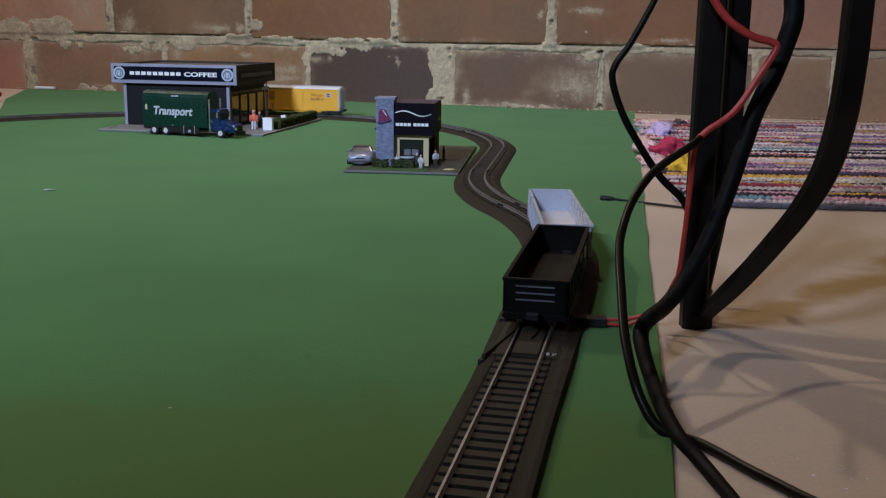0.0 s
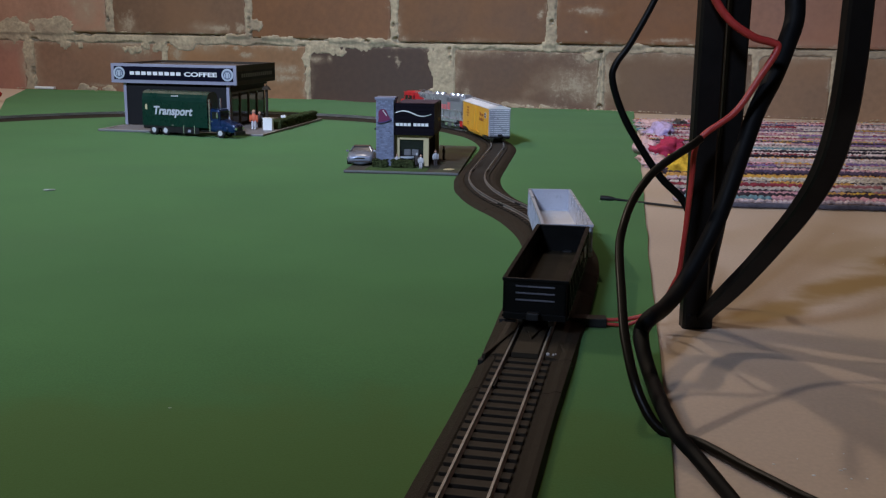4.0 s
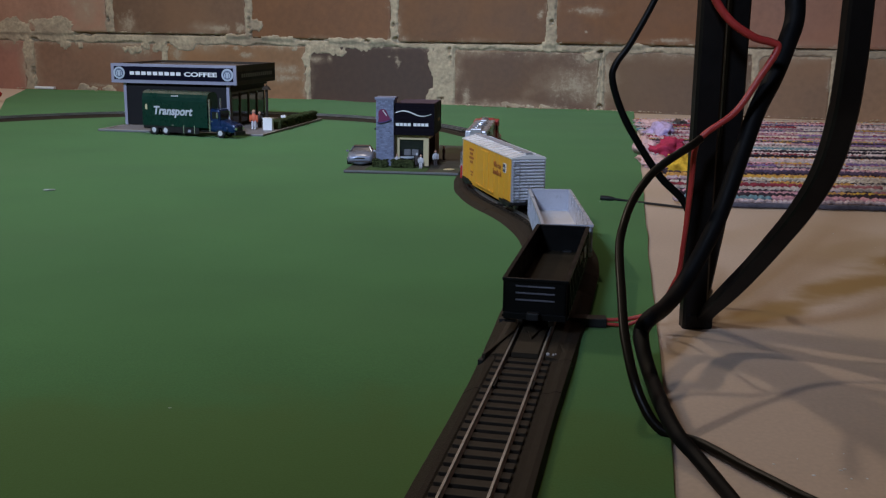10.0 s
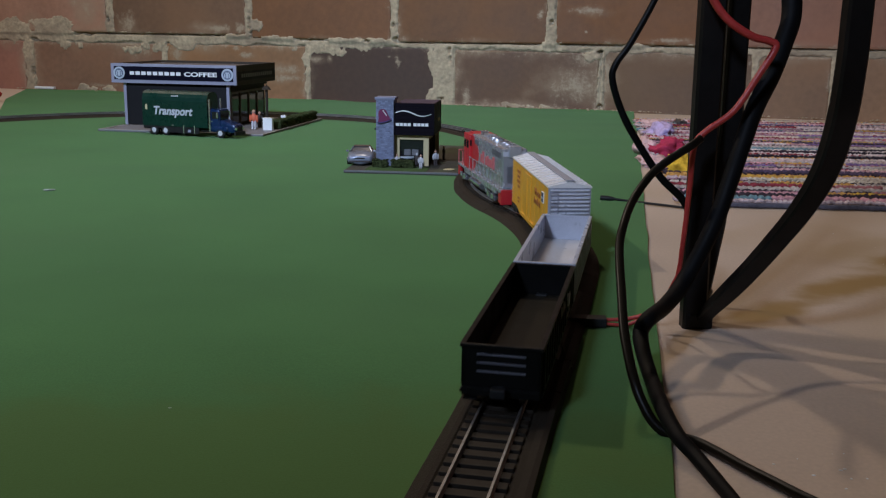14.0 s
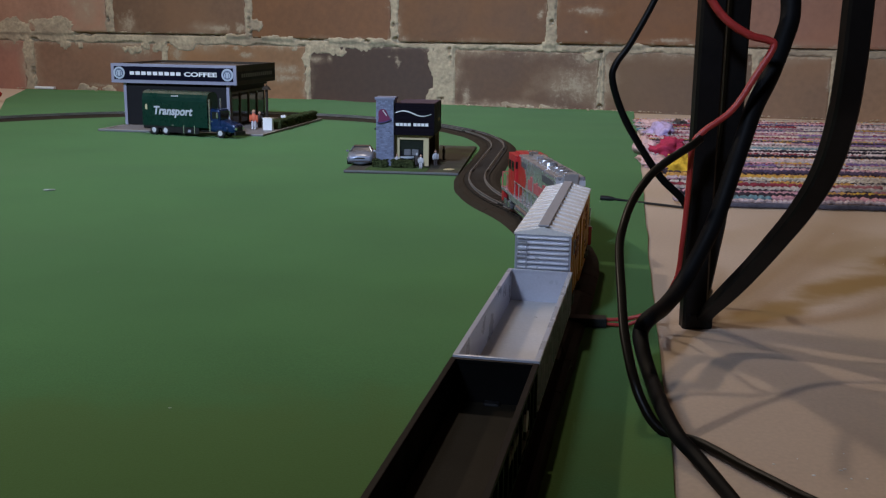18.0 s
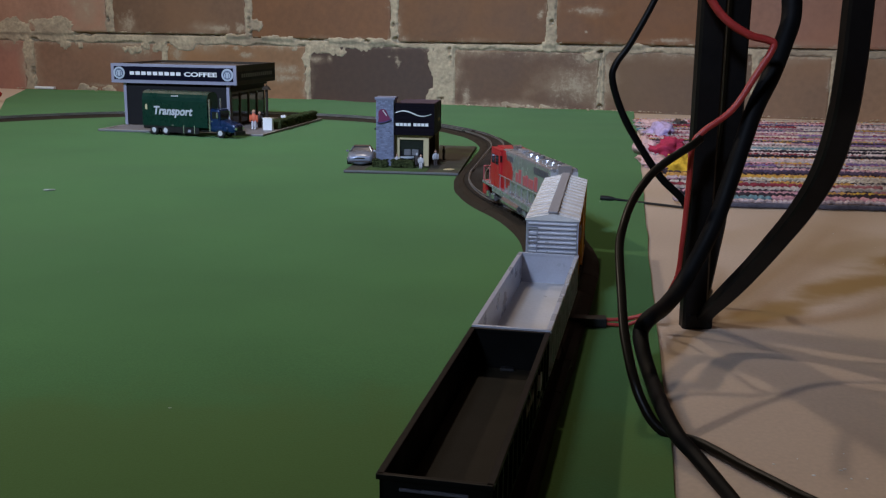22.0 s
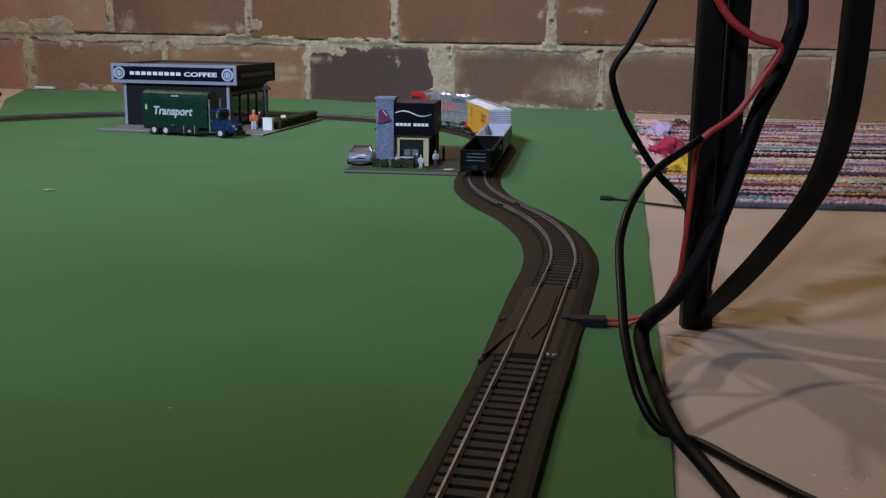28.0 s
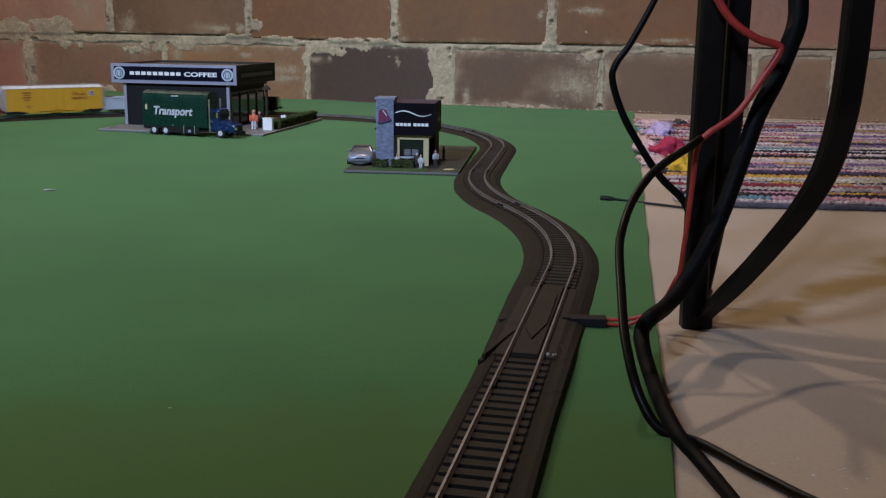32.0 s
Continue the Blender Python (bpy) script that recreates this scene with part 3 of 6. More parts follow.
def green_mat():
    nu, nv = 110, 170
    verts, faces = [], []
    for j in range(nv + 1):
        for i in range(nu + 1):
            u, w = i / nu, j / nv
            x = -0.3
            for _ in range(3):
                y = -0.35 + w * (wall_y(x) - 0.014 + 0.35)
                l, r = lerp_line(y, MAT_LEFT), lerp_line(y, MAT_RIGHT)
                x = l + (r - l) * u
            edge = 0.0018 * noise.noise(Vector((y * 14, 0, 0))) if i == nu else 0
            z = 0.0022 + 0.0005 * noise.noise(Vector((x * 3, y * 3, 2))) + 0.0004 * noise.noise(Vector((x * 11, y * 11, 5)))
            near_wall = max(0.0, 1 - (wall_y(x) - y) / 0.05)
            z += 0.010 * near_wall * max(0, 0.2 + noise.noise(Vector((x * 4, 9, 0))))
            verts.append((x + edge, y, z))
    for j in range(nv):
        for i in range(nu):
            p = j * (nu + 1) + i
            faces.append((p, p + 1, p + nu + 2, p + nu + 1))
    n = len(verts)
    rim = [i for i in range(nu + 1)] + [j * (nu + 1) + nu for j in range(1, nv + 1)] + [nv * (nu + 1) + i for i in range(nu - 1, -1, -1)] + [j * (nu + 1) for j in range(nv - 1, 0, -1)]
    for k in rim:
        verts.append((verts[k][0], verts[k][1], 0.0003))
    for a in range(len(rim)):
        b = (a + 1) % len(rim)
        faces.append((rim[a], n + a, n + b, rim[b]))
    me = bpy.data.meshes.new("green_mat")
    me.from_pydata(verts, [], faces)
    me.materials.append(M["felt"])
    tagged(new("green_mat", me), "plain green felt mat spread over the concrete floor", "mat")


green_mat()
# pale flecks of lint on the mat
for x, y, r in ((-0.402, 1.012, 0.006), (-0.235, 0.668, 0.0007), (-0.12, 0.42, 0.0008), (0.155, 0.985, 0.0008)):
    bm = bmesh.new()
    bmesh.ops.create_icosphere(bm, subdivisions=2, radius=r, matrix=Matrix.Translation((x, y, 0.0030)) @ Matrix.Diagonal((1, 0.7, 0.12, 1)))
    for v in bm.verts:
        v.co += Vector((noise.noise(v.co * 400), noise.noise(v.co * 500), 0)) * r * 0.4
    tagged(part("lint_fleck", bm, "lint", None, smooth=True), "small pale fleck of lint on the green mat", "lint")

bm = bmesh.new()
box(bm, -1.105, -1.045, -0.012, -0.002, 0.004, 0.010, bevel=0.002, m=WALL)
tagged(part("plaster_sliver", bm, "white"), "white sliver of plaster lying at the wall's foot", "plaster")
bm = bmesh.new()
bmesh.ops.create_icosphere(bm, subdivisions=3, radius=0.022, matrix=Matrix.Translation((-0.992, 2.19, 0.015)) @ Matrix.Diagonal((1.5, 1, 0.65, 1)))
for v in bm.verts:
    v.co += Vector((noise.noise(v.co * 60), noise.noise(v.co * 70), 0.4 * noise.noise(v.co * 80))) * 0.008
tagged(part("red_toy_scrap", bm, "red_plastic", None, smooth=True), "crumpled red plastic scrap lying on the floor", "scrap")

rng = random.Random(31)
bm = bmesh.new()
for cx, cy, n, sp in ((0.212, 0.645, 3, 0.03), (0.155, 0.372, 12, 0.022), (0.30, 0.80, 6, 0.10), (0.16, 0.345, 8, 0.03), (0.22, 0.44, 5, 0.06)):
    for _ in range(n):
        r = rng.uniform(0.0002, 0.0007)
        bmesh.ops.create_icosphere(bm, subdivisions=1, radius=r, matrix=Matrix.Translation((cx + rng.gauss(0, sp), cy + rng.gauss(0, sp * 0.5), r * 0.2)) @ Matrix.Diagonal((rng.uniform(0.6, 1.8), 1, 0.35, 1)))
tagged(part("plaster_crumbs", bm, "white"), "white plaster crumbs scattered on the concrete floor", "crumbs", kind="stuff")

# ---------------------------------------------------------------- the track
R1, R2 = 0.4826, 0.4757
SEGMENTS = [(0.3685, 0.0), (0.2629, 1 / R1), (0.2299, -1 / R1), (0.2215, 0.0), (2.0, 1 / R2)]
START = (0.0054, 0.3118, -0.2062)


def track(s):
    """Place and heading of the track's centre line, s metres from its mark; the heading is the turn to the left of +y."""
    x, y, th = START
    if s < 0:
        return x - math.sin(th) * s, y + math.cos(th) * s, th
    for l, k in SEGMENTS:
        d = min(s, l)
        if k:
            x += (math.cos(th + k * d) - math.cos(th)) / k
            y += (math.sin(th + k * d) - math.sin(th)) / k
            th += k * d
        else:
            x -= math.sin(th) * d
            y += math.cos(th) * d
        s -= d
        if s <= 1e-9:
            break
    return x, y, th


BED_LEFT = [(-1.0, 0.0028), (0.15, 0.0028), (0.30, -0.002), (0.40, -0.004), (0.62, -0.004), (0.80, 0.0), (9.0, 0.0)]     # how the roadbed is cut on its left


def sweep(s0, s1, profile, inv, step=0.012, offset=0.0, wobble=0.0):
    """A closed section carried along the track from s0 to s1."""
    bm = bmesh.new()
    n = max(2, int((s1 - s0) / step))
    rings = []
    for i in range(n + 1):
        s = s0 + (s1 - s0) * i / n
        x, y, th = track(s)
        ring = []
        for a, z in profile:
            a += offset
            if wobble and a < -0.018:
                a += lerp_line(s, BED_LEFT)
            if wobble and a > 0.019:
                # the near end has come loose on its right and stands up in waves
                k = max(0.0, min(1.0, (0.27 - s) / 0.10))
                up = noise.noise(Vector((s * 9, 2, 0)))
                if a < 0.022:
                    z += (0.0020 + 0.0012 * up) * k
                elif a < 0.026:
                    a, z = a + (-0.0020 + 0.0020 * up) * k, z + (0.0040 + 0.0012 * up) * k
                else:
                    a += (-0.0026 + 0.0024 * up) * k
            if wobble and z < 0.003:
                a += math.copysign(wobble * noise.noise(Vector((s * 25, a * 100, 0))) + 1.6 * wobble * noise.noise(Vector((s * 8, a * 60, 4))), a)
            ring.append(bm.verts.new(inv @ Vector((x + math.cos(th) * a, y + math.sin(th) * a, z))))
        rings.append(ring)
    m = len(profile)
    for A, B in zip(rings, rings[1:]):
        for k in range(m):
            bm.faces.new((A[k], A[(k + 1) % m], B[(k + 1) % m], B[k]))
    bm.faces.new(rings[0][::-1])
    bm.faces.new(rings[-1])
    bmesh.ops.recalc_face_normals(bm, faces=bm.faces)
    return bm


BED = [(-0.0262, 0.0012), (-0.0246, 0.0030), (-0.0205, 0.0056), (-0.0172, 0.0062), (-0.0150, 0.0062), (-0.0139, 0.0055), (0.0139, 0.0055), (0.0150, 0.0062), (0.0172, 0.0062), (0.0205, 0.0054), (0.0250, 0.0030), (0.0266, 0.0012)]
RAIL = [(-0.0010, 0.0069), (-0.0010, 0.0072), (-0.0003, 0.0076), (-0.0005, 0.0088), (-0.0005, 0.0095), (0.0005, 0.0095), (0.0005, 0.0088), (0.0003, 0.0076), (0.0010, 0.0072), (0.0010, 0.0069)]
GAUGE = 0.0087
TIE_GAP = 0.0085
bm = bmesh.new()
box(bm, -0.0136, 0.0136, -0.0027, 0.0027, 0.0052, 0.0071, bevel=0.0003)
TIE_MESH = bpy.data.meshes.new("tie")
bm.to_mesh(TIE_MESH)
bm.free()
TIE_MESH.materials.append(M["tie"])


def track_section(s0, s1, kind):
    x, y, th = track((s0 + s1) / 2)
    m = pose(x, y, 0, 0, 0, math.degrees(th))
    inv = m.inverted()
    label = {"straight": "straight model railway track on dark plastic roadbed", "curve": "curved model railway track on dark plastic roadbed",
             "plate": "rerailer track with solid brown plate between its rails"}[kind]
    ob = thing("track_section", m, label, "model track", "sections of the railway line")
    part("roadbed", sweep(s0 + 0.0003, s1 - 0.0003, BED, inv, wobble=0.0012), "roadbed", ob)
    for sg in (-1, 1):
        part("rail", sweep(s0, s1, RAIL, inv, offset=sg * GAUGE), "rail", ob, "worn steel rail")
    if kind == "plate":
        part("middle_plate", sweep(s0 + 0.002, s1 - 0.002, [(-0.0070, 0.0060), (-0.0066, 0.0086), (0.0066, 0.0086), (0.0070, 0.0060)], inv), "plate", ob)
        for sg in (-1, 1):
            prof = [(sg * 0.0102, 0.0058), (sg * 0.0104, 0.0074), (sg * 0.0150, 0.0072), (sg * 0.0205, 0.0050)]
            part("side_plate", sweep(s0 + 0.002, s1 - 0.002, prof, inv), "plate", ob)
        # raised tongue between the rails, pointing down the line
        outline = [(0.025, 0.0005), (0.055, 0.0056), (0.120, 0.0050), (0.124, 0.0), (0.120, -0.0050), (0.045, -0.0052)]
        bm = bmesh.new()
        low, top = [], []
        for ds, a in outline:
            gx, gy, gth = track(s0 + ds)
            p = Vector((gx + math.cos(gth) * a, gy + math.sin(gth) * a, 0.0084))
            low.append(bm.verts.new(inv @ p))
            top.append(bm.verts.new(inv @ (p + Vector((0, 0, 0.0012)))))
        for k in range(6):
            bm.faces.new((low[k], low[(k + 1) % 6], top[(k + 1) % 6], top[k]))
        bm.faces.new(top)
        bmesh.ops.recalc_face_normals(bm, faces=bm.faces)
        part("tongue", bm, "plate", ob, "raised brown tongue")
        # slanting ramps and the clips at their feet: place along the plate, across it, half length, half width and turn
        for name, sa, a, half, w, turn, z, mat in (("ramp", 0.019, -0.0158, 0.0230, 0.0008, -11, 0.0080, "plate"), ("ramp", 0.018, 0.0185, 0.0090, 0.0006, 14, 0.0066, "plate"),
                                                   ("clip", -0.004, -0.0208, 0.0026, 0.0014, -11, 0.0056, "black"), ("clip", -0.003, 0.0228, 0.0030, 0.0012, 20, 0.0052, "black"), ("clip", 0.069, -0.0215, 0.0022, 0.0016, 0, 0.0062, "black")):
            gx, gy, gth = track(s0 + sa)
            bm = bmesh.new()
            box(bm, -w, w, -half, half, z - 0.0030, z + 0.0004, bevel=0.0003, m=inv @ pose(gx, gy, 0, 0, 0, math.degrees(gth)) @ pose(a, 0, 0, 0, 0, turn))
            part(name, bm, mat, ob)
        return ob
    # fishplates that join the rails to the section before
    for sg in (-1, 1):
        gx, gy, gth = track(s0 + 0.004)
        bm = bmesh.new()
        box(bm, -0.0016, 0.0016, -0.0058, 0.0058, 0.0070, 0.0086, bevel=0.0003, m=inv @ pose(gx, gy, 0, 0, 0, math.degrees(gth)) @ pose(sg * GAUGE, 0, 0))
        part("rail_joiner", bm, "black", ob, "dark rail joiner")
    n = int((s1 - s0) / TIE_GAP)
    far = s0 > 1.09
    bm = bmesh.new()
    for i in range(n):
        x, y, th = track(s0 + (i + 0.5) * (s1 - s0) / n)
        t = inv @ pose(x, y, 0, 0, 0, math.degrees(th))
        if far:
            box(bm, -0.0136, 0.0136, -0.0026, 0.0026, 0.0052, 0.0071, m=t)
        else:
            share("tie", TIE_MESH, t, ob)
    if far:
        tagged(part("ties", bm, "tie_far", ob), kind="stuff")
    else:
        bm.free()
    return ob


CUTS = [-0.52, -0.29, -0.08, 0.130, 0.177, 0.322, 0.3685, 0.6314, 0.8613, 1.0828] + [1.0828 + 0.249 * k for k in range(1, 8)]
KINDS = ["straight", "straight", "straight", "straight", "plate", "straight", "curve", "curve", "straight"] + ["curve"] * 7
for s0, s1, kind in zip(CUTS, CUTS[1:], KINDS):
    track_section(s0, s1, kind)

# terminal plug that feeds the rails
x, y, th = track(0.252)
plug = thing("terminal_plug", pose(0.0795, 0.5585, 0.0015, 0, 0, -4), "black terminal plug pushed into the track's side", "plug")
part("shell", boxes((-0.010, 0.0150, -0.0045, 0.0045, 0.0010, 0.0062), bevel=0.0006), "black", plug)
part("lip", boxes((-0.0105, -0.006, -0.0052, 0.0052, 0.0005, 0.0070), bevel=0.0005), "black", plug)
# bright drops of solder beside the plate
bm = bmesh.new()
for dx, dy, r in ((0, 0, 0.0010), (0.0026, -0.0008, 0.0007), (0.0040, 0.0003, 0.0005)):
    bmesh.ops.create_icosphere(bm, subdivisions=1, radius=r, matrix=Matrix.Translation((0.0540 + dx, 0.4880 + dy, 0.0078)))
tagged(part("solder_drops", bm, "rim_silver"), "bright drops of solder on the roadbed", "solder")

# ---------------------------------------------------------------- rolling stock
# every car stands in its own space: y forwards along the track, z up from the rail tops


def truck_frame(car, y, mat="black"):
    """A bogie with side frames, springs and two wheelsets."""
    ob = part("bogie", boxes((-0.0165, -0.0140, y - 0.0155, y + 0.0155, 0.0032, 0.0070), (0.0140, 0.0165, y - 0.0155, y + 0.0155, 0.0032, 0.0070),
                             (-0.0145, 0.0145, y - 0.003, y + 0.003, 0.004, 0.0085), (-0.0169, -0.0137, y - 0.0035, y + 0.0035, 0.0020, 0.0078), (0.0137, 0.0169, y - 0.0035, y + 0.0035, 0.0020, 0.0078),
                             bevel=0.0005), mat, car)
    for dy in (-0.0105, 0.0105):
        bm = bmesh.new()
        turn = Matrix.Translation((0, y + dy, 0.0044)) @ Matrix.Rotation(radians(90), 4, "Y")
        for sg in (-1, 1):
            cyl(bm, 0.0044, 0.0022, turn @ Matrix.Translation((0, 0, sg * 0.0088)), 20)
            cyl(bm, 0.0050, 0.0007, turn @ Matrix.Translation((0, 0, sg * 0.0075)), 20)
        cyl(bm, 0.0012, 0.026, turn, 8)
        part("wheelset", bm, "rail", ob, "steel wheelset")
    return ob


def coupler(car, y, sg):
    bm = bmesh.new()
    box(bm, -0.0018, 0.0018, min(y, y + sg * 0.006), max(y, y + sg * 0.006), 0.0078, 0.0100, bevel=0.0004)
    box(bm, -0.0036, 0.0030, min(y + sg * 0.004, y + sg * 0.0085), max(y + sg * 0.004, y + sg * 0.0085), 0.0070, 0.0112, bevel=0.0008)
    return part("coupler", bm, "black", car)


def gondola(name, label, body, floor, grey):
    car = thing(name, pose(0, 0, 0.0095), label, "model wagon", "cars of the model train")
    W, L, H, B, T = 0.0169, 0.0785, 0.0275, 0.0085, 0.0011
    part("floor_deck", boxes((-W + T, W - T, -L + T, L - T, B, B + 0.0016)), floor, car, "dusty inner floor")
    for sg in (-1, 1):
        side = part("side", boxes((sg * W - (T if sg > 0 else 0), sg * W + (0 if sg > 0 else T), -L, L, B - 0.001, H)), body, car)
        part("top_rim", boxes((sg * W - 0.0012, sg * W + 0.0012, -L - 0.0003, L + 0.0003, H - 0.0012, H + 0.0006), bevel=0.0003), body, side)
        for k in range(14):
            yy = -L + 0.006 + k * (2 * L - 0.012) / 13
            part("side_stake", boxes((*sorted((sg * W, sg * (W + 0.0014))), yy - 0.0009, yy + 0.0009, B - 0.001, H - 0.001)), body, side)
        part("side_sill", boxes((*sorted((sg * W, sg * (W + 0.0011))), -L, L, B - 0.0024, B - 0.0011)), body, side)
        bm = bmesh.new()
        # printing: a short name high up the side, a round mark, and number lines down by the sill
        for a, b, z0, z1 in ((0.012, 0.0165, 0.0205, 0.0240), (0.0065, 0.0105, 0.0205, 0.0240), (0.0005, 0.005, 0.0205, 0.0240), (-0.006, -0.0015, 0.0205, 0.0240),
                             (0.0270, 0.0292, 0.0170, 0.0205), (0.0275, 0.0400, 0.0108, 0.0122), (0.0420, 0.0480, 0.0108, 0.0122)) if not grey else ():
            part("print_bar", boxes((*sorted((sg * (W + 0.0002), sg * (W + 0.0016))), *sorted((sg * a, sg * b)), z0, z1)), "side_ink", side)
        if not grey:
            cyl(bm, 0.0040, 0.0010, Matrix.Translation((sg * (W + 0.0012), sg * 0.040, 0.0188)) @ Matrix.Rotation(radians(90), 4, "Y"), 20)
            part("side_disc", bm, "pale_ink", side, "pale round mark")
        else:
            bm.free()
        ye = sg * L
        end = part("end_wall", boxes((-W, W, *sorted((ye, ye - sg * T)), B - 0.001, H)), body, car)
        part("end_rim", boxes((-W - 0.001, W + 0.001, *sorted((ye - sg * 0.0013, ye + sg * 0.0006)), H - 0.0012, H + 0.0006), bevel=0.0003), body, end)
        for k in range(3):
            zz = 0.0158 + k * 0.0038
            part("end_rib", boxes((-0.0106, 0.0106, *sorted((ye, ye + sg * 0.0011)), zz, zz + 0.0009), bevel=0.0003), "rib_silver" if grey else "end_rib", end)
        part("end_sill", boxes((-W, W, *sorted((ye, ye + sg * 0.0018)), B - 0.003, B + 0.0004), bevel=0.0003), body, car)
        part("brake_step", boxes((-W + 0.001, -W + 0.007, *sorted((ye, ye + sg * 0.003)), B - 0.0045, B - 0.0036)), body, car)
        truck_frame(car, sg * 0.058)
        coupler(car, ye, sg)
    part("underframe", boxes((-0.006, 0.006, -L + 0.004, L - 0.004, B - 0.0035, B - 0.0002), (-W + 0.002, W - 0.002, -0.010, 0.010, B - 0.003, B - 0.0002)), "black", car)
    return car


# Lighter than the black body: glints on the end ribs put into the colour.
M["end_rib"] = material("grey_rib_glint", (0.10, 0.10, 0.12), rough=0.3, spread=0.2, grain=900, patch=60)
black_gondola = gondola("gondola_wagon", "black open gondola wagon with pale side lettering", "gon_black", "gon_floor", False)
grey_gondola = gondola("gondola_wagon", "silver-grey open gondola wagon coupled in the train", "gon_grey", "gon_deck", True)


def boxcar():
    car = thing("boxcar", pose(0, 0, 0.0095), "yellow boxcar with silver ribbed ends and silver roof", "model wagon", "cars of the model train")
    W, L, B, E, R = 0.0158, 0.0855, 0.0080, 0.0472, 0.0512
    part("body", boxes((-W, W, -L + 0.001, L - 0.001, B, E - 0.0004), bevel=0.0004), "yellow", car)
    part("sill", boxes((-W + 0.0002, W - 0.0002, -0.058, 0.058, B - 0.0024, B + 0.0001), (-W + 0.0004, W - 0.0004, -0.046, 0.046, B - 0.0040, B - 0.0022)), "yellow", car, "yellow side sill")
    bm = bmesh.new()
    prof = [(-W - 0.0006, E - 0.0006), (-W - 0.0006, E + 0.0004), (0, R), (W + 0.0006, E + 0.0004), (W + 0.0006, E - 0.0006)]
    A = [bm.verts.new((x, -L - 0.0006, z)) for x, z in prof]
    Bv = [bm.verts.new((x, L + 0.0006, z)) for x, z in prof]
    for k in range(5):
        bm.faces.new((A[k], A[(k + 1) % 5], Bv[(k + 1) % 5], Bv[k]))
    bm.faces.new(A[::-1])
    bm.faces.new(Bv)
    bmesh.ops.recalc_face_normals(bm, faces=bm.faces)
    roof = part("roof", bm, "roof_silver", car, "silver pitched roof with cross ribs")
    slope = math.degrees(math.atan2(R - E, W))
    for sg in (-1, 1):
        for k in range(14):
            yy = -L + 0.004 + k * (2 * L - 0.008) / 13
            bm = bmesh.new()
            box(bm, 0.0015, math.hypot(W, R - E), yy - 0.0012, yy + 0.0012, -0.0001, 0.0011, m=Matrix.Translation((0, 0, R)) @ (Matrix.Rotation(radians(slope), 4, "Y") if sg > 0 else Matrix.Rotation(radians(180 - slope), 4, "Y") @ Matrix.Diagonal((1, 1, -1, 1))))
            bmesh.ops.recalc_face_normals(bm, faces=bm.faces)
            part("rib", bm, "roof_silver", roof)
    part("running_board", boxes((-0.0030, 0.0030, -L - 0.0004, L + 0.0004, R + 0.0002, R + 0.0012), bevel=0.0002), "walk_grey", roof, "grey running board")
    for sg in (-1, 1):
        ye = sg * L
        end = part("end_panel", boxes((-W, W, *sorted((ye - sg * 0.001, ye)), B, E - 0.0002), (-W * 0.55, W * 0.55, *sorted((ye - sg * 0.001, ye)), E - 0.0002, E + 0.0016)), "silver", car, "silver ribbed end panel")
        for k in range(13):
            zz = B + 0.0020 + k * 0.00285
            part("end_rib", boxes((-W + 0.0012, W - 0.0012, *sorted((ye, ye + sg * 0.0014)), zz, zz + 0.0012), bevel=0.0004), "rib_silver", end)
        bm = bmesh.new()
        for xx in (-0.0145, -0.0090):
            box(bm, xx - 0.0003, xx + 0.0003, *sorted((ye + sg * 0.0017, ye + sg * 0.0023)), B, E - 0.004)
        for k in range(8):
            box(bm, -0.0145, -0.0090, *sorted((ye + sg * 0.0017, ye + sg * 0.0022)), B + 0.003 + k * 0.0045, B + 0.0036 + k * 0.0045)
        part("ladder", bm, "silver", end)
        part("brake_wheel_plate", boxes((0.004, 0.0105, *sorted((ye + sg * 0.0017, ye + sg * 0.0026)), 0.0150, 0.0185), bevel=0.0004), "silver", end)
        part("end_sill", boxes((-W, W, *sorted((ye - sg * 0.004, ye + sg * 0.001)), B - 0.0025, B - 0.0002)), "black", car)
        truck_frame(car, sg * 0.066)
        coupler(car, ye, sg)
        # the sides: plug door, slogan, badge and data bars
        x = sg * W
        door = part("door", boxes((*sorted((x, x + sg * 0.0010)), -0.014, 0.014, B + 0.0008, E - 0.003), bevel=0.0004), "yellow", car, "yellow plug door")
        part("door_bar", boxes((*sorted((x + sg * 0.0010, x + sg * 0.0017)), -0.0004, 0.0004, B + 0.002, E - 0.006)), "yellow", door)
        part("door_rail", boxes((*sorted((x, x + sg * 0.0016)), -0.030, 0.030, B - 0.0004, B + 0.0007)), "yellow", car)
        for k in range(11):
            yy = -L + 0.006 + k * (2 * L - 0.012) / 10
            if abs(yy) > 0.016:
                part("panel_seam", boxes((*sorted((x, x + sg * 0.0004)), yy - 0.0002, yy + 0.0002, B + 0.001, E - 0.001)), "yellow", car)
        face = Matrix.Translation((x + sg * 0.0005, 0, 0)) @ Matrix.Rotation(radians(90 if sg > 0 else -90), 4, "Z") @ FACE
        # near end carries the slogan, far end the data block
        for line, z in (("We can", 0.0335), ("handle it", 0.0265)):
            lettering(line, 0.0075, 0.0002, "brown_ink", Matrix.Translation((0, -0.042, z)) @ face, car, "slogan", shear=0.1, bold=0.0001)
        bm = bmesh.new()
        for k, w in enumerate((0.014, 0.010, 0.014, 0.008)):
            box(bm, *sorted((x, x + sg * 0.0006)), 0.049 - w / 2, 0.049 + w / 2, 0.0385 - k * 0.0042, 0.0408 - k * 0.0042)
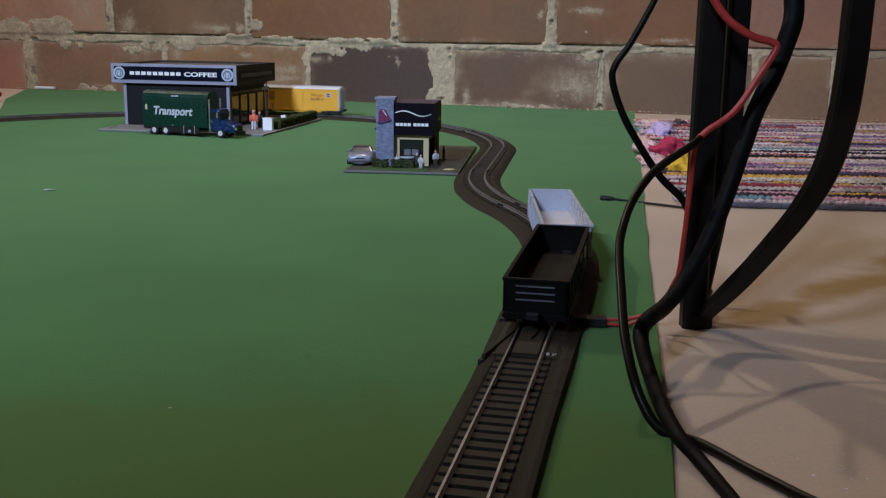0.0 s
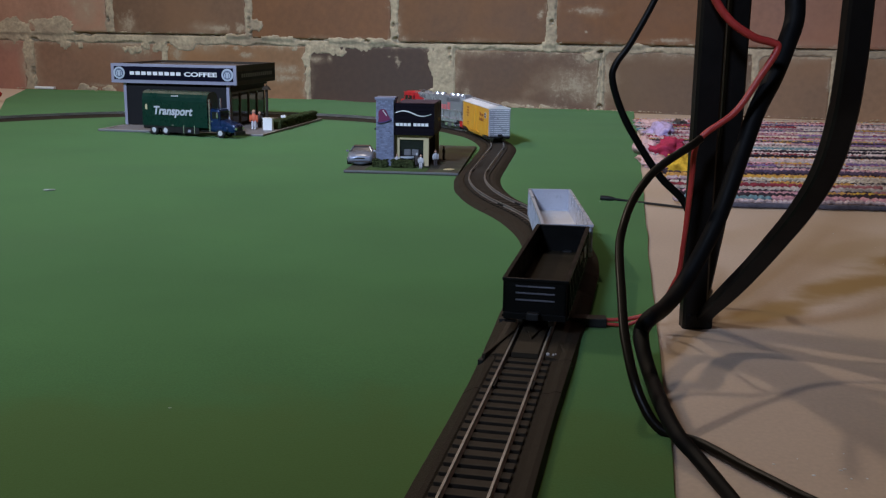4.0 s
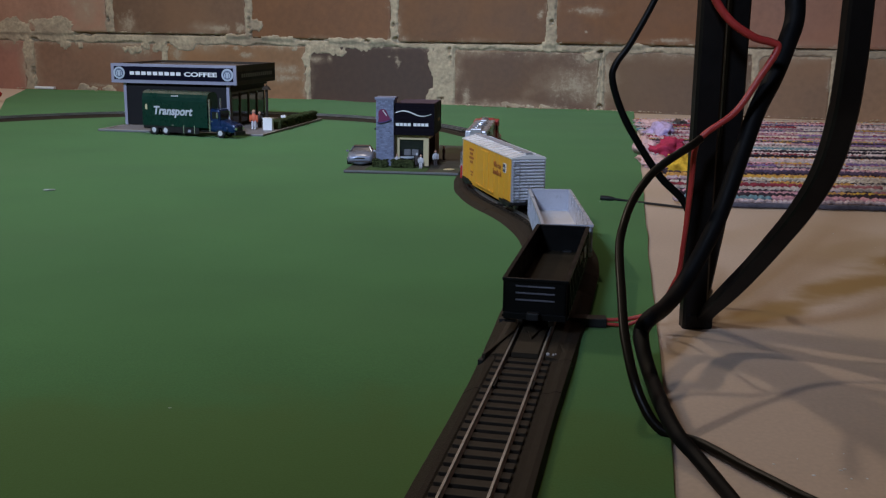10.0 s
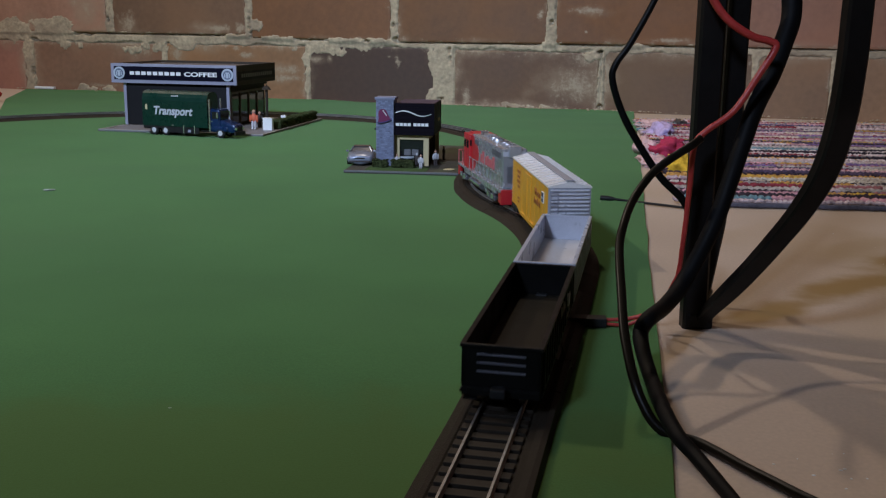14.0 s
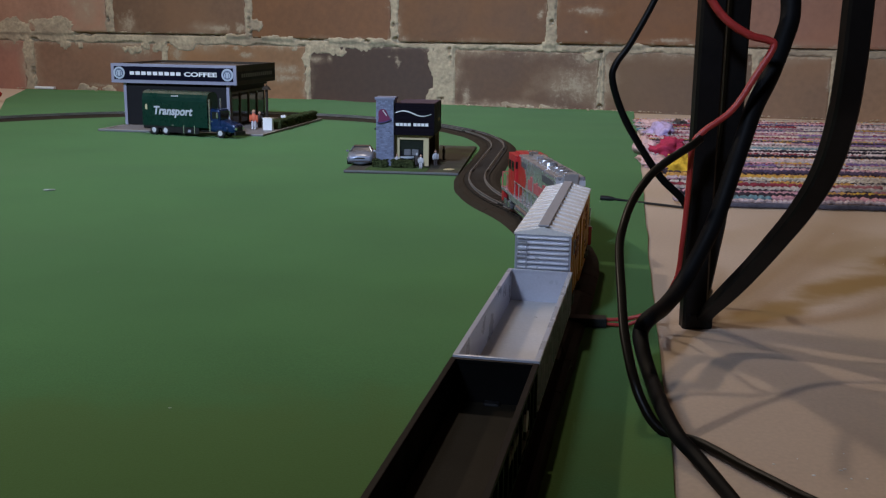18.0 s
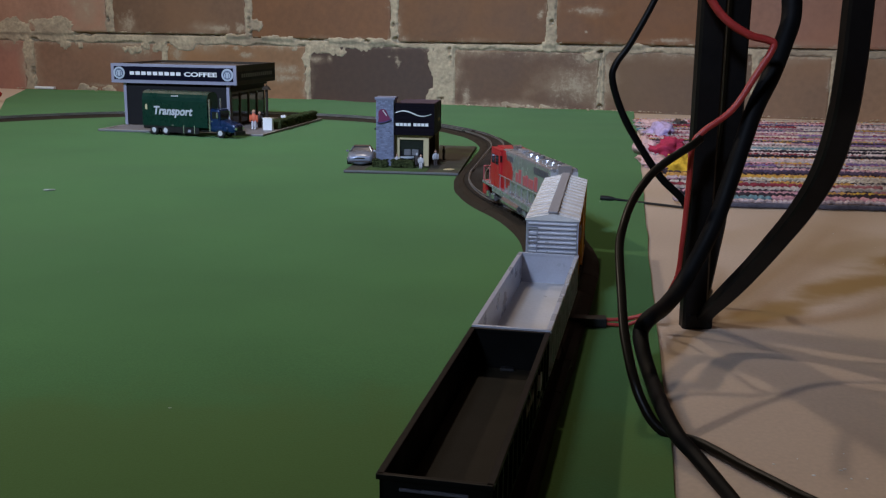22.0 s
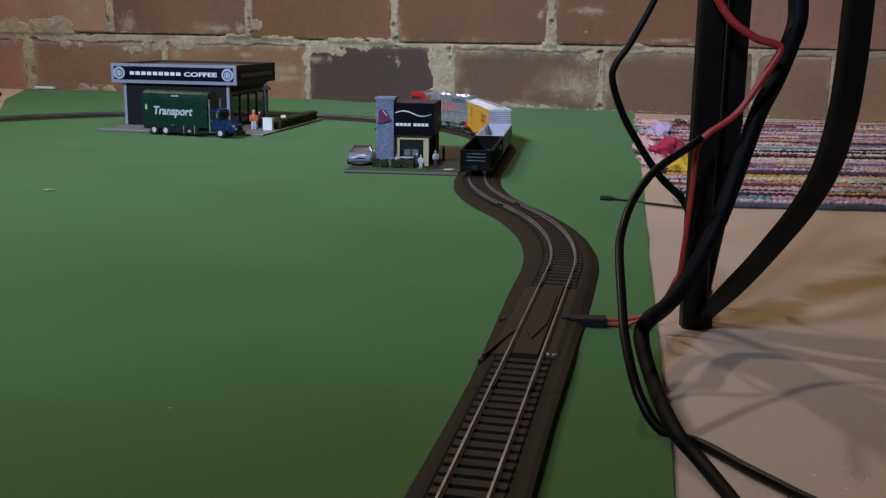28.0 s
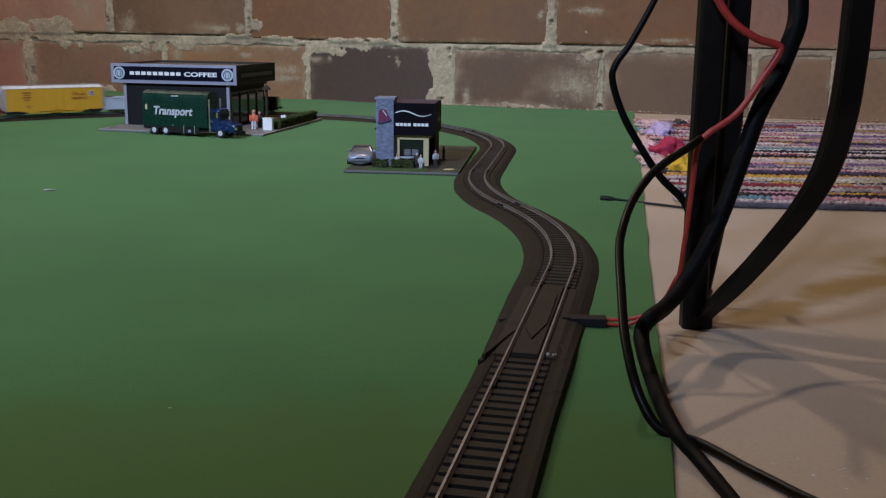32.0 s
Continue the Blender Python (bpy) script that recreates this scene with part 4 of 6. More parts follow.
        for k, w in enumerate((0.008, 0.005)):
            box(bm, *sorted((x, x + sg * 0.0006)), 0.047 - w / 2, 0.047 + w / 2, 0.0165 - k * 0.003, 0.0180 - k * 0.003)
        part("data_bars", bm, "brown_ink", car, "brown lettering bars")
        part("badge", boxes((*sorted((x, x + sg * 0.0006)), -0.0690, -0.0605, 0.0320, 0.0405), bevel=0.0002), "white", car, "small pale badge plate")
        part("badge_field", boxes((*sorted((x + sg * 0.0006, x + sg * 0.0008)), -0.0682, -0.0613, 0.0328, 0.0397)), "blue_badge", car, "dark blue badge field")
        part("badge_mark", boxes((*sorted((x + sg * 0.0008, x + sg * 0.0010)), -0.0670, -0.0625, 0.0352, 0.0368)), "pale_ink", car)
    part("underframe", boxes((-0.005, 0.005, -L + 0.004, L - 0.004, B - 0.004, B - 0.0023), (-0.012, -0.002, -0.012, 0.006, B - 0.006, B - 0.0025)), "black", car)
    return car


yellow_boxcar = boxcar()


def locomotive():
    car = thing("diesel_locomotive", pose(0, 0, 0.0095), "silver diesel locomotive with red cab nose and silver bogies", "model locomotive", "cars of the model train")
    L, H = 0.1000, 0.0525                     # half length, roof of the hood
    part("walkway", boxes((-0.0160, 0.0160, -L, L, 0.0135, 0.0160), bevel=0.0005), "loco_grey", car, "silver running board")
    part("skirt", boxes((-0.0155, 0.0155, -L + 0.018, 0.066, 0.0100, 0.0136), bevel=0.0004), "loco_grey", car)
    hood = part("long_hood", boxes((-0.0118, 0.0118, -L + 0.009, 0.046, 0.0158, H), bevel=0.0018), "loco_grey", car, "silver long hood")
    # the red of the cab sweeps back along the hood's sides in a rounded point
    for sg in (-1, 1):
        bm = bmesh.new()
        x0, x1 = sorted((sg * 0.0115, sg * 0.01215))
        for k in range(12):
            zz = 0.0160 + k * 0.00295
            reach = 0.006 + 0.029 * math.sin(math.pi * (k + 0.5) / 12) ** 0.8
            box(bm, x0, x1, 0.046 - reach, 0.0465, zz, zz + 0.00295)
        part("red_sweep", bm, "red", car, "red paint sweeping back along the hood")
    cab = part("cab", boxes((-0.0148, 0.0148, 0.0450, 0.0740, 0.0158, 0.0500), bevel=0.0016), "red", car, "red driver's cab")
    bm = boxes((-0.0146, 0.0146, 0.0445, 0.0750, 0.0496, 0.0512), (-0.0085, 0.0085, 0.0445, 0.0745, 0.0508, 0.0524), bevel=0.0007)
    part("cab_roof", bm, "red", cab)
    for sg in (-1, 1):
        for a, b in ((0.0480, 0.0575), (0.0600, 0.0700)):
            part("side_window", boxes((*sorted((sg * 0.0145, sg * 0.0152)), a, b, 0.0370, 0.0455), bevel=0.0003), "window_dark", cab)
        part("windscreen", boxes((*sorted((sg * 0.0020, sg * 0.0120)), 0.0737, 0.0744, 0.0395, 0.0465), bevel=0.0003), "window_dark", cab)
        part("rear_window", boxes((*sorted((sg * 0.0122, sg * 0.0142)), 0.0443, 0.0452, 0.0400, 0.0460)), "window_dark", cab)
        part("door_frame", boxes((*sorted((sg * 0.0146, sg * 0.0151)), 0.0470, 0.0585, 0.0165, 0.0172), (*sorted((sg * 0.0146, sg * 0.0151)), 0.0585, 0.0592, 0.0165, 0.0480)), "red", cab)
    part("short_hood", boxes((-0.0112, 0.0112, 0.0736, 0.0905, 0.0158, 0.0375), bevel=0.0026), "red", car, "red nose")
    part("headlight", boxes((-0.0035, 0.0035, 0.0902, 0.0911, 0.0290, 0.0325), bevel=0.0004), "chrome", car)
    for sg in (-1, 1):
        pil = part("pilot", boxes((-0.0150, 0.0150, *sorted((sg * (L - 0.002), sg * (L + 0.0015))), 0.0025, 0.0162), bevel=0.0008), "red", car, "red end plate over the rails")
        for gx in (-0.0135, 0.0135):
            part("step", boxes((gx - 0.0014, gx + 0.0014, *sorted((sg * (L - 0.009), sg * (L - 0.002))), 0.0040, 0.0136)), "red", pil)
        coupler(car, sg * (L + 0.0010), sg)
        tr = truck_frame(car, sg * 0.066, "dull_steel")
        for gx in (-0.0166, 0.0166):
            for dy in (-0.009, 0.009):
                part("brake_cylinder", boxes((gx - 0.0010, gx + 0.0010, sg * 0.066 + dy - 0.0034, sg * 0.066 + dy + 0.0034, 0.0040, 0.0094), bevel=0.0007), "chrome", tr)
        # handrails: along the walkway, and round the end platform
        x = sg * 0.0152
        rail = bmesh.new()
        tube(rail, [(x, -L + 0.004, 0.0290), (x, 0.044, 0.0290)], 0.00045, 6)
        rail = part("handrail", rail, "loco_grey", car)
        for k in range(9):
            yy = -L + 0.006 + k * 0.0167
            bm = bmesh.new()
            tube(bm, [(x, yy, 0.0158), (x, yy + 0.0001, 0.0293)], 0.00045, 6)
            part("rail_post", bm, "loco_grey", rail)
        bm = bmesh.new()
        tube(bm, [(x, 0.0755, 0.0160), (x, 0.0756, 0.0300), (x, 0.0970, 0.0300), (x, 0.0971, 0.0160)], 0.0005, 6)
        tube(bm, [(x, 0.0971, 0.0300), (sg * 0.004, 0.0985, 0.0300), (sg * 0.004, 0.0986, 0.0160)], 0.0005, 6)
        part("nose_rail", bm, "pink_ink", car, "pale red end railing")
        bm = bmesh.new()
        x0, x1 = sorted((sg * 0.0117, sg * 0.0124))
        for yy, w, h in ((-0.056, 0.0066, 0.0115), (-0.0465, 0.0054, 0.0078), (-0.039, 0.0054, 0.0078), (-0.031, 0.0048, 0.0095), (-0.0235, 0.0054, 0.0078), (-0.011, 0.0060, 0.0115), (-0.002, 0.0052, 0.0078)):
            box(bm, x0, x1, yy - w / 2, yy + w / 2, 0.029, 0.029 + h)
        part("name_bars", bm, "pink_ink", car, "faded red lettering bars")
        for k in range(9):
            part("louvre", boxes((x0, x1, -0.086 + k * 0.0042, -0.0835 + k * 0.0042, 0.0430, 0.0485)), "grille", hood, "dark louvre")
        for k in range(4):
            part("louvre", boxes((x0, x1, 0.012 + k * 0.0048, 0.0152 + k * 0.0048, 0.0440, 0.0485)), "grille", hood, "dark louvre")
        bm = bmesh.new()
        cyl(bm, 0.0036, 0.050, Matrix.Translation((sg * 0.0150, 0.0, 0.0082)) @ Matrix.Rotation(radians(90), 4, "X"), 14, bevel=0.0006)
        part("air_tank", bm, "chrome", car, "bright air tank")
    part("fuel_tank", boxes((-0.0125, 0.0125, -0.030, 0.030, 0.0016, 0.0100), bevel=0.0022), "loco_grey", car)
    for yy in (-0.080, -0.066, -0.052, -0.024, -0.008):
        bm = bmesh.new()
        cyl(bm, 0.0064, 0.0026, Matrix.Translation((0, yy, H + 0.0010)), 20, r2=0.0056)
        fan = part("roof_fan", bm, "loco_grey", hood)
        part("fan_grille", boxes((-0.0040, 0.0040, yy - 0.0006, yy + 0.0006, H + 0.0022, H + 0.0027), (-0.0006, 0.0006, yy - 0.0040, yy + 0.0040, H + 0.0022, H + 0.0026)), "grille", fan)
    part("exhaust", boxes((-0.0030, 0.0030, 0.012, 0.026, H - 0.0002, H + 0.0024), bevel=0.0006), "loco_grey", hood)
    bm = bmesh.new()
    for dx in (-0.003, 0, 0.003):
        cyl(bm, 0.0011, 0.008, Matrix.Translation((dx, 0.038, H + 0.0030)) @ Matrix.Rotation(radians(90), 4, "X"), 10, r2=0.0006)
    box(bm, -0.004, 0.004, 0.0375, 0.0385, H - 0.0004, H + 0.0030)
    part("horn", bm, "chrome", hood)
    # rear end of the hood: lamp housing, number boards and louvres
    part("rear_lamp", boxes((-0.0060, 0.0060, -L + 0.0072, -L + 0.0150, H - 0.0080, H + 0.0022), bevel=0.0009), "loco_grey", hood)
    for gx in (-0.0088, 0.0088):
        part("number_board", boxes((gx - 0.0026, gx + 0.0026, -L + 0.0084, -L + 0.0091, H - 0.0070, H - 0.0030)), "pale_ink", hood)
    part("rear_grille", boxes((-0.0070, 0.0070, -L + 0.0084, -L + 0.0091, 0.0210, 0.0360)), "grille", hood)
    return car


M["loco_grey"] = material("dull_silver_engine_paint", (0.48, 0.49, 0.53), rough=0.27, metal=0.6, spread=0.12, grain=900, patch=60)
M["dull_steel"] = material("dull_grey_bogie_plastic", (0.16, 0.16, 0.18), rough=0.35, metal=0.5, spread=0.3, grain=900, patch=120)
M["grille"] = material("grey_louvre_shadow", (0.11, 0.11, 0.12), rough=0.6, spread=0.2, grain=900, patch=60)
engine = locomotive()

# ---------------------------------------------------------------- steel stand beside the mat
stand = thing("steel_stand", pose(0.146, 0.567, 0.0), "black steel stand with straight and bowed legs on concrete", "stand")


def bar(name, pts, half_w, half_d, label=""):
    """A flat steel bar with rounded edges along points in the stand's x-z plane."""
    bm = bmesh.new()
    P = [Vector(p) for p in pts]
    rings = []
    for i, p in enumerate(P):
        d = (P[min(i + 1, len(P) - 1)] - P[max(i - 1, 0)]).normalized()
        a = Vector((d.z, 0, -d.x))
        sec = [(-1, -0.7), (-0.8, -1), (0.8, -1), (1, -0.7), (1, 0.7), (0.8, 1), (-0.8, 1), (-1, 0.7)]
        rings.append([bm.verts.new(p + a * (half_w * u) + Vector((0, half_d * w, 0))) for u, w in sec])
    for A, B in zip(rings, rings[1:]):
        for k in range(8):
            bm.faces.new((A[k], A[(k + 1) % 8], B[(k + 1) % 8], B[k]))
    bm.faces.new(rings[0][::-1])
    bm.faces.new(rings[-1])
    bmesh.ops.recalc_face_normals(bm, faces=bm.faces)
    return part(name, bm, "black_steel", stand, label)


bar("leg", [(0.0008, 0, 0.0), (0.0000, 0, 0.05), (-0.0005, 0, 0.19), (-0.001, 0, 0.9)], 0.0071, 0.006)
bar("leg", [(0.0025, 0.009, 0.001), (0.0115, 0.010, 0.06), (0.0172, 0.011, 0.12), (0.0172, 0.012, 0.19), (0.020, 0.02, 0.9)], 0.0062, 0.005)
bar("bowed_leg", spline([(0.0045, 0.0, 0.004), (0.0096, -0.0212, 0.0217), (0.018, -0.0397, 0.0421), (0.0253, -0.0557, 0.0615), (0.0327, -0.0719, 0.0829), (0.038, -0.0836, 0.1041), (0.0409, -0.09, 0.1284), (0.042, -0.0925, 0.155), (0.0423, -0.0931, 0.1839), (0.0433, -0.0951, 0.3), (0.0433, -0.0951, 0.9)], 6), 0.0060, 0.0055, "bowed black steel leg")
part("weld_bead", boxes((-0.0045, 0.0110, -0.0066, 0.0066, 0.0, 0.010), bevel=0.002), "black_steel", stand)
part("shelf_frame", boxes((-0.012, 0.095, -0.010, 0.30, 0.90, 0.925), bevel=0.002), "black_steel", stand)

# ---------------------------------------------------------------- cables


def cable(name, mat, label, pts, radius, category="cable", flat=1.0, steps=8):
    """A hanging cable whose own space has its origin where it meets the floor or its plug."""
    o = Vector(pts[-1]) if pts[-1][2] < 0.02 else Vector(pts[0])
    bm = bmesh.new()
    line = spline([Vector(p) - o for p in pts], steps)
    rr = radius if not isinstance(radius, (tuple, list)) else [radius[0] + (radius[1] - radius[0]) * i / (len(line) - 1) for i in range(len(line))]
    tube(bm, line, rr, 12, flat)
    ob = part(name, bm, mat, None, smooth=True)
    ob.matrix_basis = Matrix.Translation(o)
    return tagged(ob, label, category, "cables at the stand")


thick_cable = cable("power_cable", "black_rubber", "thick matt black power cable hanging down to the floor",
                    [(0.1970, 0.5850, 0.1993), (0.1966, 0.5780, 0.1770), (0.1912, 0.5720, 0.1619), (0.1829, 0.5650, 0.1438), (0.1728, 0.5580, 0.1259), (0.1644, 0.5510, 0.1048), (0.1491, 0.5400, 0.0654), (0.1322, 0.5330, 0.0351), (0.1178, 0.5100, 0.0282), (0.1029, 0.4810, 0.0291), (0.0995, 0.4810, 0.0229), (0.0982, 0.4695, 0.0175), (0.0984, 0.4490, 0.0103), (0.0948, 0.4049, 0.0120), (0.0959, 0.3821, 0.0095), (0.1004, 0.3703, 0.0060), (0.1040, 0.3556, 0.0036), (0.1062, 0.3376, 0.0032), (0.1090, 0.3046, 0.0032)], (0.0058, 0.0026))
cable("flat_cable", "brown_cable", "dark twin-core cable looping down across the mat edge",
      [(0.1375, 0.5410, 0.1126), (0.1317, 0.5350, 0.1098), (0.1182, 0.5300, 0.1019), (0.1081, 0.5250, 0.0943), (0.0970, 0.5100, 0.0837), (0.0895, 0.4910, 0.0747), (0.0855, 0.4770, 0.0656), (0.0831, 0.4520, 0.0496), (0.0817, 0.4310, 0.0358), (0.0832, 0.4125, 0.0218), (0.0868, 0.4045, 0.0120), (0.0915, 0.4000, 0.0055), (0.0975, 0.3969, 0.0028), (0.1056, 0.3913, 0.0028), (0.1120, 0.3806, 0.0028), (0.1191, 0.3659, 0.0028), (0.1262, 0.3535, 0.0028), (0.1335, 0.3406, 0.0028), (0.1482, 0.3180, 0.0028)], (0.0023, 0.0022), flat=0.8)
cable("thin_cable", "black_gloss", "thin black cable bent round behind the stand",
      [(0.150, 0.62, 0.26), (0.1293, 0.62, 0.1985), (0.1127, 0.62, 0.1637), (0.1035, 0.62, 0.1495), (0.1016, 0.62, 0.1393), (0.1085, 0.62, 0.1196), (0.1203, 0.62, 0.0997), (0.1347, 0.62, 0.0799),
       (0.1517, 0.622, 0.0626), (0.160, 0.62, 0.035), (0.162, 0.615, 0.0030), (0.175, 0.64, 0.0024)], (0.0019, 0.0026))
red_cable = cable("red_cable", "red_wire", "red twin cable kinked round the stand to the track plug",
                  [(0.120, 0.549, 0.23), (0.1367, 0.548, 0.1939), (0.1478, 0.547, 0.1767), (0.162, 0.546, 0.1669), (0.1725, 0.546, 0.1640), (0.1755, 0.5455, 0.1605), (0.167, 0.545, 0.1454), (0.1554, 0.544, 0.1274),
                   (0.1399, 0.543, 0.1155), (0.135, 0.543, 0.1075), (0.1345, 0.545, 0.0846), (0.1335, 0.548, 0.054), (0.1318, 0.552, 0.0309), (0.1221, 0.556, 0.0134), (0.1082, 0.558, 0.0069), (0.0925, 0.559, 0.0056)], (0.0024, 0.0011), steps=6)
cable("red_lead", "red_wire", "thin red lead running into the track plug",
      [(0.1325, 0.5525, 0.034), (0.1240, 0.5545, 0.0160), (0.1082, 0.5555, 0.0046), (0.0925, 0.5562, 0.0040)], 0.0010)
jack = cable("jack_lead", "black", "black jack plug on a thin lead beside the rug", [(0.232, 0.962, 0.0022), (0.211, 0.977, 0.0022), (0.194, 0.989, 0.0022), (0.180, 0.994, 0.0030), (0.171, 0.9955, 0.0042)], 0.0013, "jack plug")
bm = bmesh.new()
tube(bm, [(0.0, 0, 0.0), (-0.006, 0.0015, 0.0003), (-0.014, 0.003, 0.0006)], [0.0016, 0.0026, 0.0024], 12)
part("jack_body", bm, "black", jack)

# ---------------------------------------------------------------- rag rug
rug = thing("rag_rug", pose(0, 0, 0.0), "multicoloured woven rag rug on the concrete floor", "rug")


def rug_left(y):
    return 0.236 + (y - 0.985) * 0.135


rng = random.Random(4)
FAMILIES = list(RAGS)
FRONT = [("pale", "grey"), ("pink", "dark"), ("dark", "pale"), ("yellow", "dark"), ("yellow", "pink"), ("mauve", "pink"), ("red", "dark"), ("pale", "grey"), ("grey", "pale"), ("red", "pale"), ("grey", "mauve"), ("pale", "red")]
row, y = 0, 0.985
while y < 1.93:
    # one woven row: rag strips of a few hands' length, each pinched into knots by the warp
    depth = 0.0098 + rng.uniform(-0.0025, 0.0035)
    verts, faces, slots = [], [], []
    x = rug_left(y) + rng.uniform(-0.008, 0.004)
    end = 0.60 + (y - 0.985) * 0.42
    pinch, phase, lift = rng.uniform(0.0050, 0.0085), rng.uniform(0, 6.0), rng.choice((0, 0, 0.0010, -0.0012))
    main, other = FRONT[row] if row < len(FRONT) else (rng.choice(("pale", "pale", "pale", "grey", "grey", "red", "red", "mauve", "dark", "dark", "pink", "yellow")), rng.choice(FAMILIES))
    while x < end:
        w = rng.choice((0.03, 0.05, 0.09, 0.15, 0.25))
        fam = main if rng.random() < 0.70 else (other if rng.random() < 0.7 else rng.choice(FAMILIES))
        n = max(4, int(w / 0.0017))
        start = len(verts)
        for k in range(n + 1):
            xx = x + w * k / n
            swell = 1 - 0.6 * math.cos(math.pi * (xx + 0.0022 * math.sin(xx * 170 + row)) / pinch + phase) ** 12
            r = depth * (0.30 + 0.20 * swell + 0.05 * noise.noise(Vector((xx * 60, row, 0)))) * (0.6 if k in (0, n) else 1.0)
            slant = 0.0008 * math.sin(2 * math.pi * xx / pinch + 2 * phase)
            yy = y + depth / 2 - (xx - 0.3) * 0.06 + 0.0025 * math.sin(xx * 33 + row * 1.7) + slant + rng.uniform(-0.0007, 0.0007)
            zz = 0.0036 + lift + 0.0016 * swell + rng.uniform(-0.0006, 0.0008)
            for q in range(6):
                an = math.pi * q / 3 + 0.3
                verts.append((xx, yy + r * math.cos(an), max(0.0004, zz + 0.5 * r * math.sin(an))))
        for k in range(n):
            for q in range(6):
                p0, p1 = start + k * 6 + q, start + k * 6 + (q + 1) % 6
                faces.append((p0, p1, p1 + 6, p0 + 6))
        faces.append(tuple(range(start + 5, start - 1, -1)))
        faces.append(tuple(range(start + n * 6, start + n * 6 + 6)))
        slots += [FAMILIES.index(fam)] * (n * 6 + 2)
        x += w
    me = bpy.data.meshes.new("rag_strip")
    me.from_pydata(verts, [], faces)
    for key in FAMILIES:
        me.materials.append(M["rag_" + key + "_strips"])
    for p, k in zip(me.polygons, slots):
        p.use_smooth, p.material_index = True, k
    strip = new("rag_strip", me)
    strip.parent = rug
    y += depth * 0.99
    row += 1
bm = bmesh.new()
near, far = [bm.verts.new((x, 0.990 - (x - 0.3) * 0.06, 0.0016)) for x in (0.240, 0.60)], [bm.verts.new((x, 1.92 - (x - 0.3) * 0.06, 0.0016)) for x in (0.365, 0.985)]
bm.faces.new((near[0], near[1], far[1], far[0]))
bmesh.ops.solidify(bm, geom=bm.faces[:], thickness=0.001)
part("warp_backing", bm, "rag_dark", rug, "dark warp threads between the rows")
bm = bmesh.new()
tube(bm, [(rug_left(0.978) + 0.012 * k, 0.9785 - 0.00072 * k + 0.0012 * math.sin(k * 1.9), 0.0030) for k in range(0, 70)], 0.0027, 7)
part("edge_cord", bm, "rag_edge", rug, "grey braided edge cord", smooth=True)


def rag_scrap(name, mat, at, size, seed, label):
    bm = bmesh.new()
    bmesh.ops.create_icosphere(bm, subdivisions=4, radius=1.0)
    for v in bm.verts:
        q = v.co * 1.6 + Vector((seed, 0, 0))
        f = 1 + 0.55 * noise.noise(q) + 0.25 * noise.noise(q * 3) + 0.20 * noise.noise(q * 7)
        v.co = Vector((v.co.x * size[0], v.co.y * size[1], max(-0.2, v.co.z) * size[2])) * f
    ob = part(name, bm, mat, None, smooth=True)
    zmin = min(v.co.z for v in ob.data.vertices)
    ob.matrix_basis = Matrix.Translation((at[0], at[1], at[2] - zmin))
    return tagged(ob, label, "rag", "loose rags at the rug's edge")


rag_scrap("loose_rag", "rag_red", (0.300, 1.36, 0.0005), (0.026, 0.040, 0.017), 3.0, "crumpled crimson rag at the rug's edge")
rag_scrap("loose_rag", "rag_yellow", (0.286, 1.215, 0.0005), (0.020, 0.030, 0.016), 8.0, "crumpled yellow rag at the rug's edge")
rag_scrap("loose_rag", "rag_lilac", (0.352, 1.64, 0.0005), (0.024, 0.045, 0.017), 12.0, "crumpled lilac rag at the rug's edge")
rag_scrap("loose_rag", "rag_pink", (0.268, 1.28, 0.0005), (0.018, 0.040, 0.010), 17.0, "pale pink rag tail on the floor")
rag_scrap("loose_rag", "figure_dark", (0.425, 1.83, 0.0005), (0.014, 0.022, 0.009), 21.0, "dark rag at the rug's far corner")
rag_scrap("loose_rag", "rag_pink", (0.280, 1.40, 0.0005), (0.014, 0.030, 0.016), 31.0, "pale pink rag folded against the crimson one")
rag_scrap("loose_rag", "rag_red", (0.335, 1.47, 0.0005), (0.016, 0.030, 0.012), 35.0, "small crimson rag at the rug's edge")
rag_scrap("loose_rag", "rag_pink", (0.372, 1.80, 0.0005), (0.020, 0.040, 0.012), 25.0, "pale rag at the rug's far corner")

# ---------------------------------------------------------------- coffee kiosk
kiosk = thing("coffee_kiosk", pose(-0.5325, 1.689, 0.0024, 0, 0, -10.8), "card model coffee shop with navy sign board", "model building")
part("base_plate", boxes((0.0, 0.2760, -0.0920, 0.2045, 0.0, 0.0022), bevel=0.0005), "paving", kiosk, "grey printed paving slab")
for a in ((0.0, 0.2760, -0.0920, -0.0880), (0.0, 0.0040, -0.0878, -0.0100), (0.2720, 0.2760, -0.0878, 0.2045)):
    part("kerb", boxes((*a, 0.0022, 0.0032), bevel=0.0003), "kerb", kiosk)
part("front_wall", boxes((0.0045, 0.180, 0.0, 0.0040, 0.0023, 0.0714)), "charcoal", kiosk, "charcoal front wall")
part("left_wall", boxes((0.0, 0.0040, 0.0042, 0.165, 0.0023, 0.0714)), "charcoal", kiosk)
part("back_wall", boxes((0.0042, 0.180, 0.161, 0.165, 0.0023, 0.0714)), "charcoal", kiosk)
for x in (0.0, 0.181):
    part("corner_post", boxes((x - 0.0010, x + 0.0040, -0.0012, 0.0041, 0.0023, 0.0714)), "fascia_grey", kiosk, "pale corner post")
right = part("right_wall", boxes((0.178, 0.182, 0.0043, 0.165, 0.0023, 0.0714)), "brown_board", kiosk, "brown side wall with glazed doors")
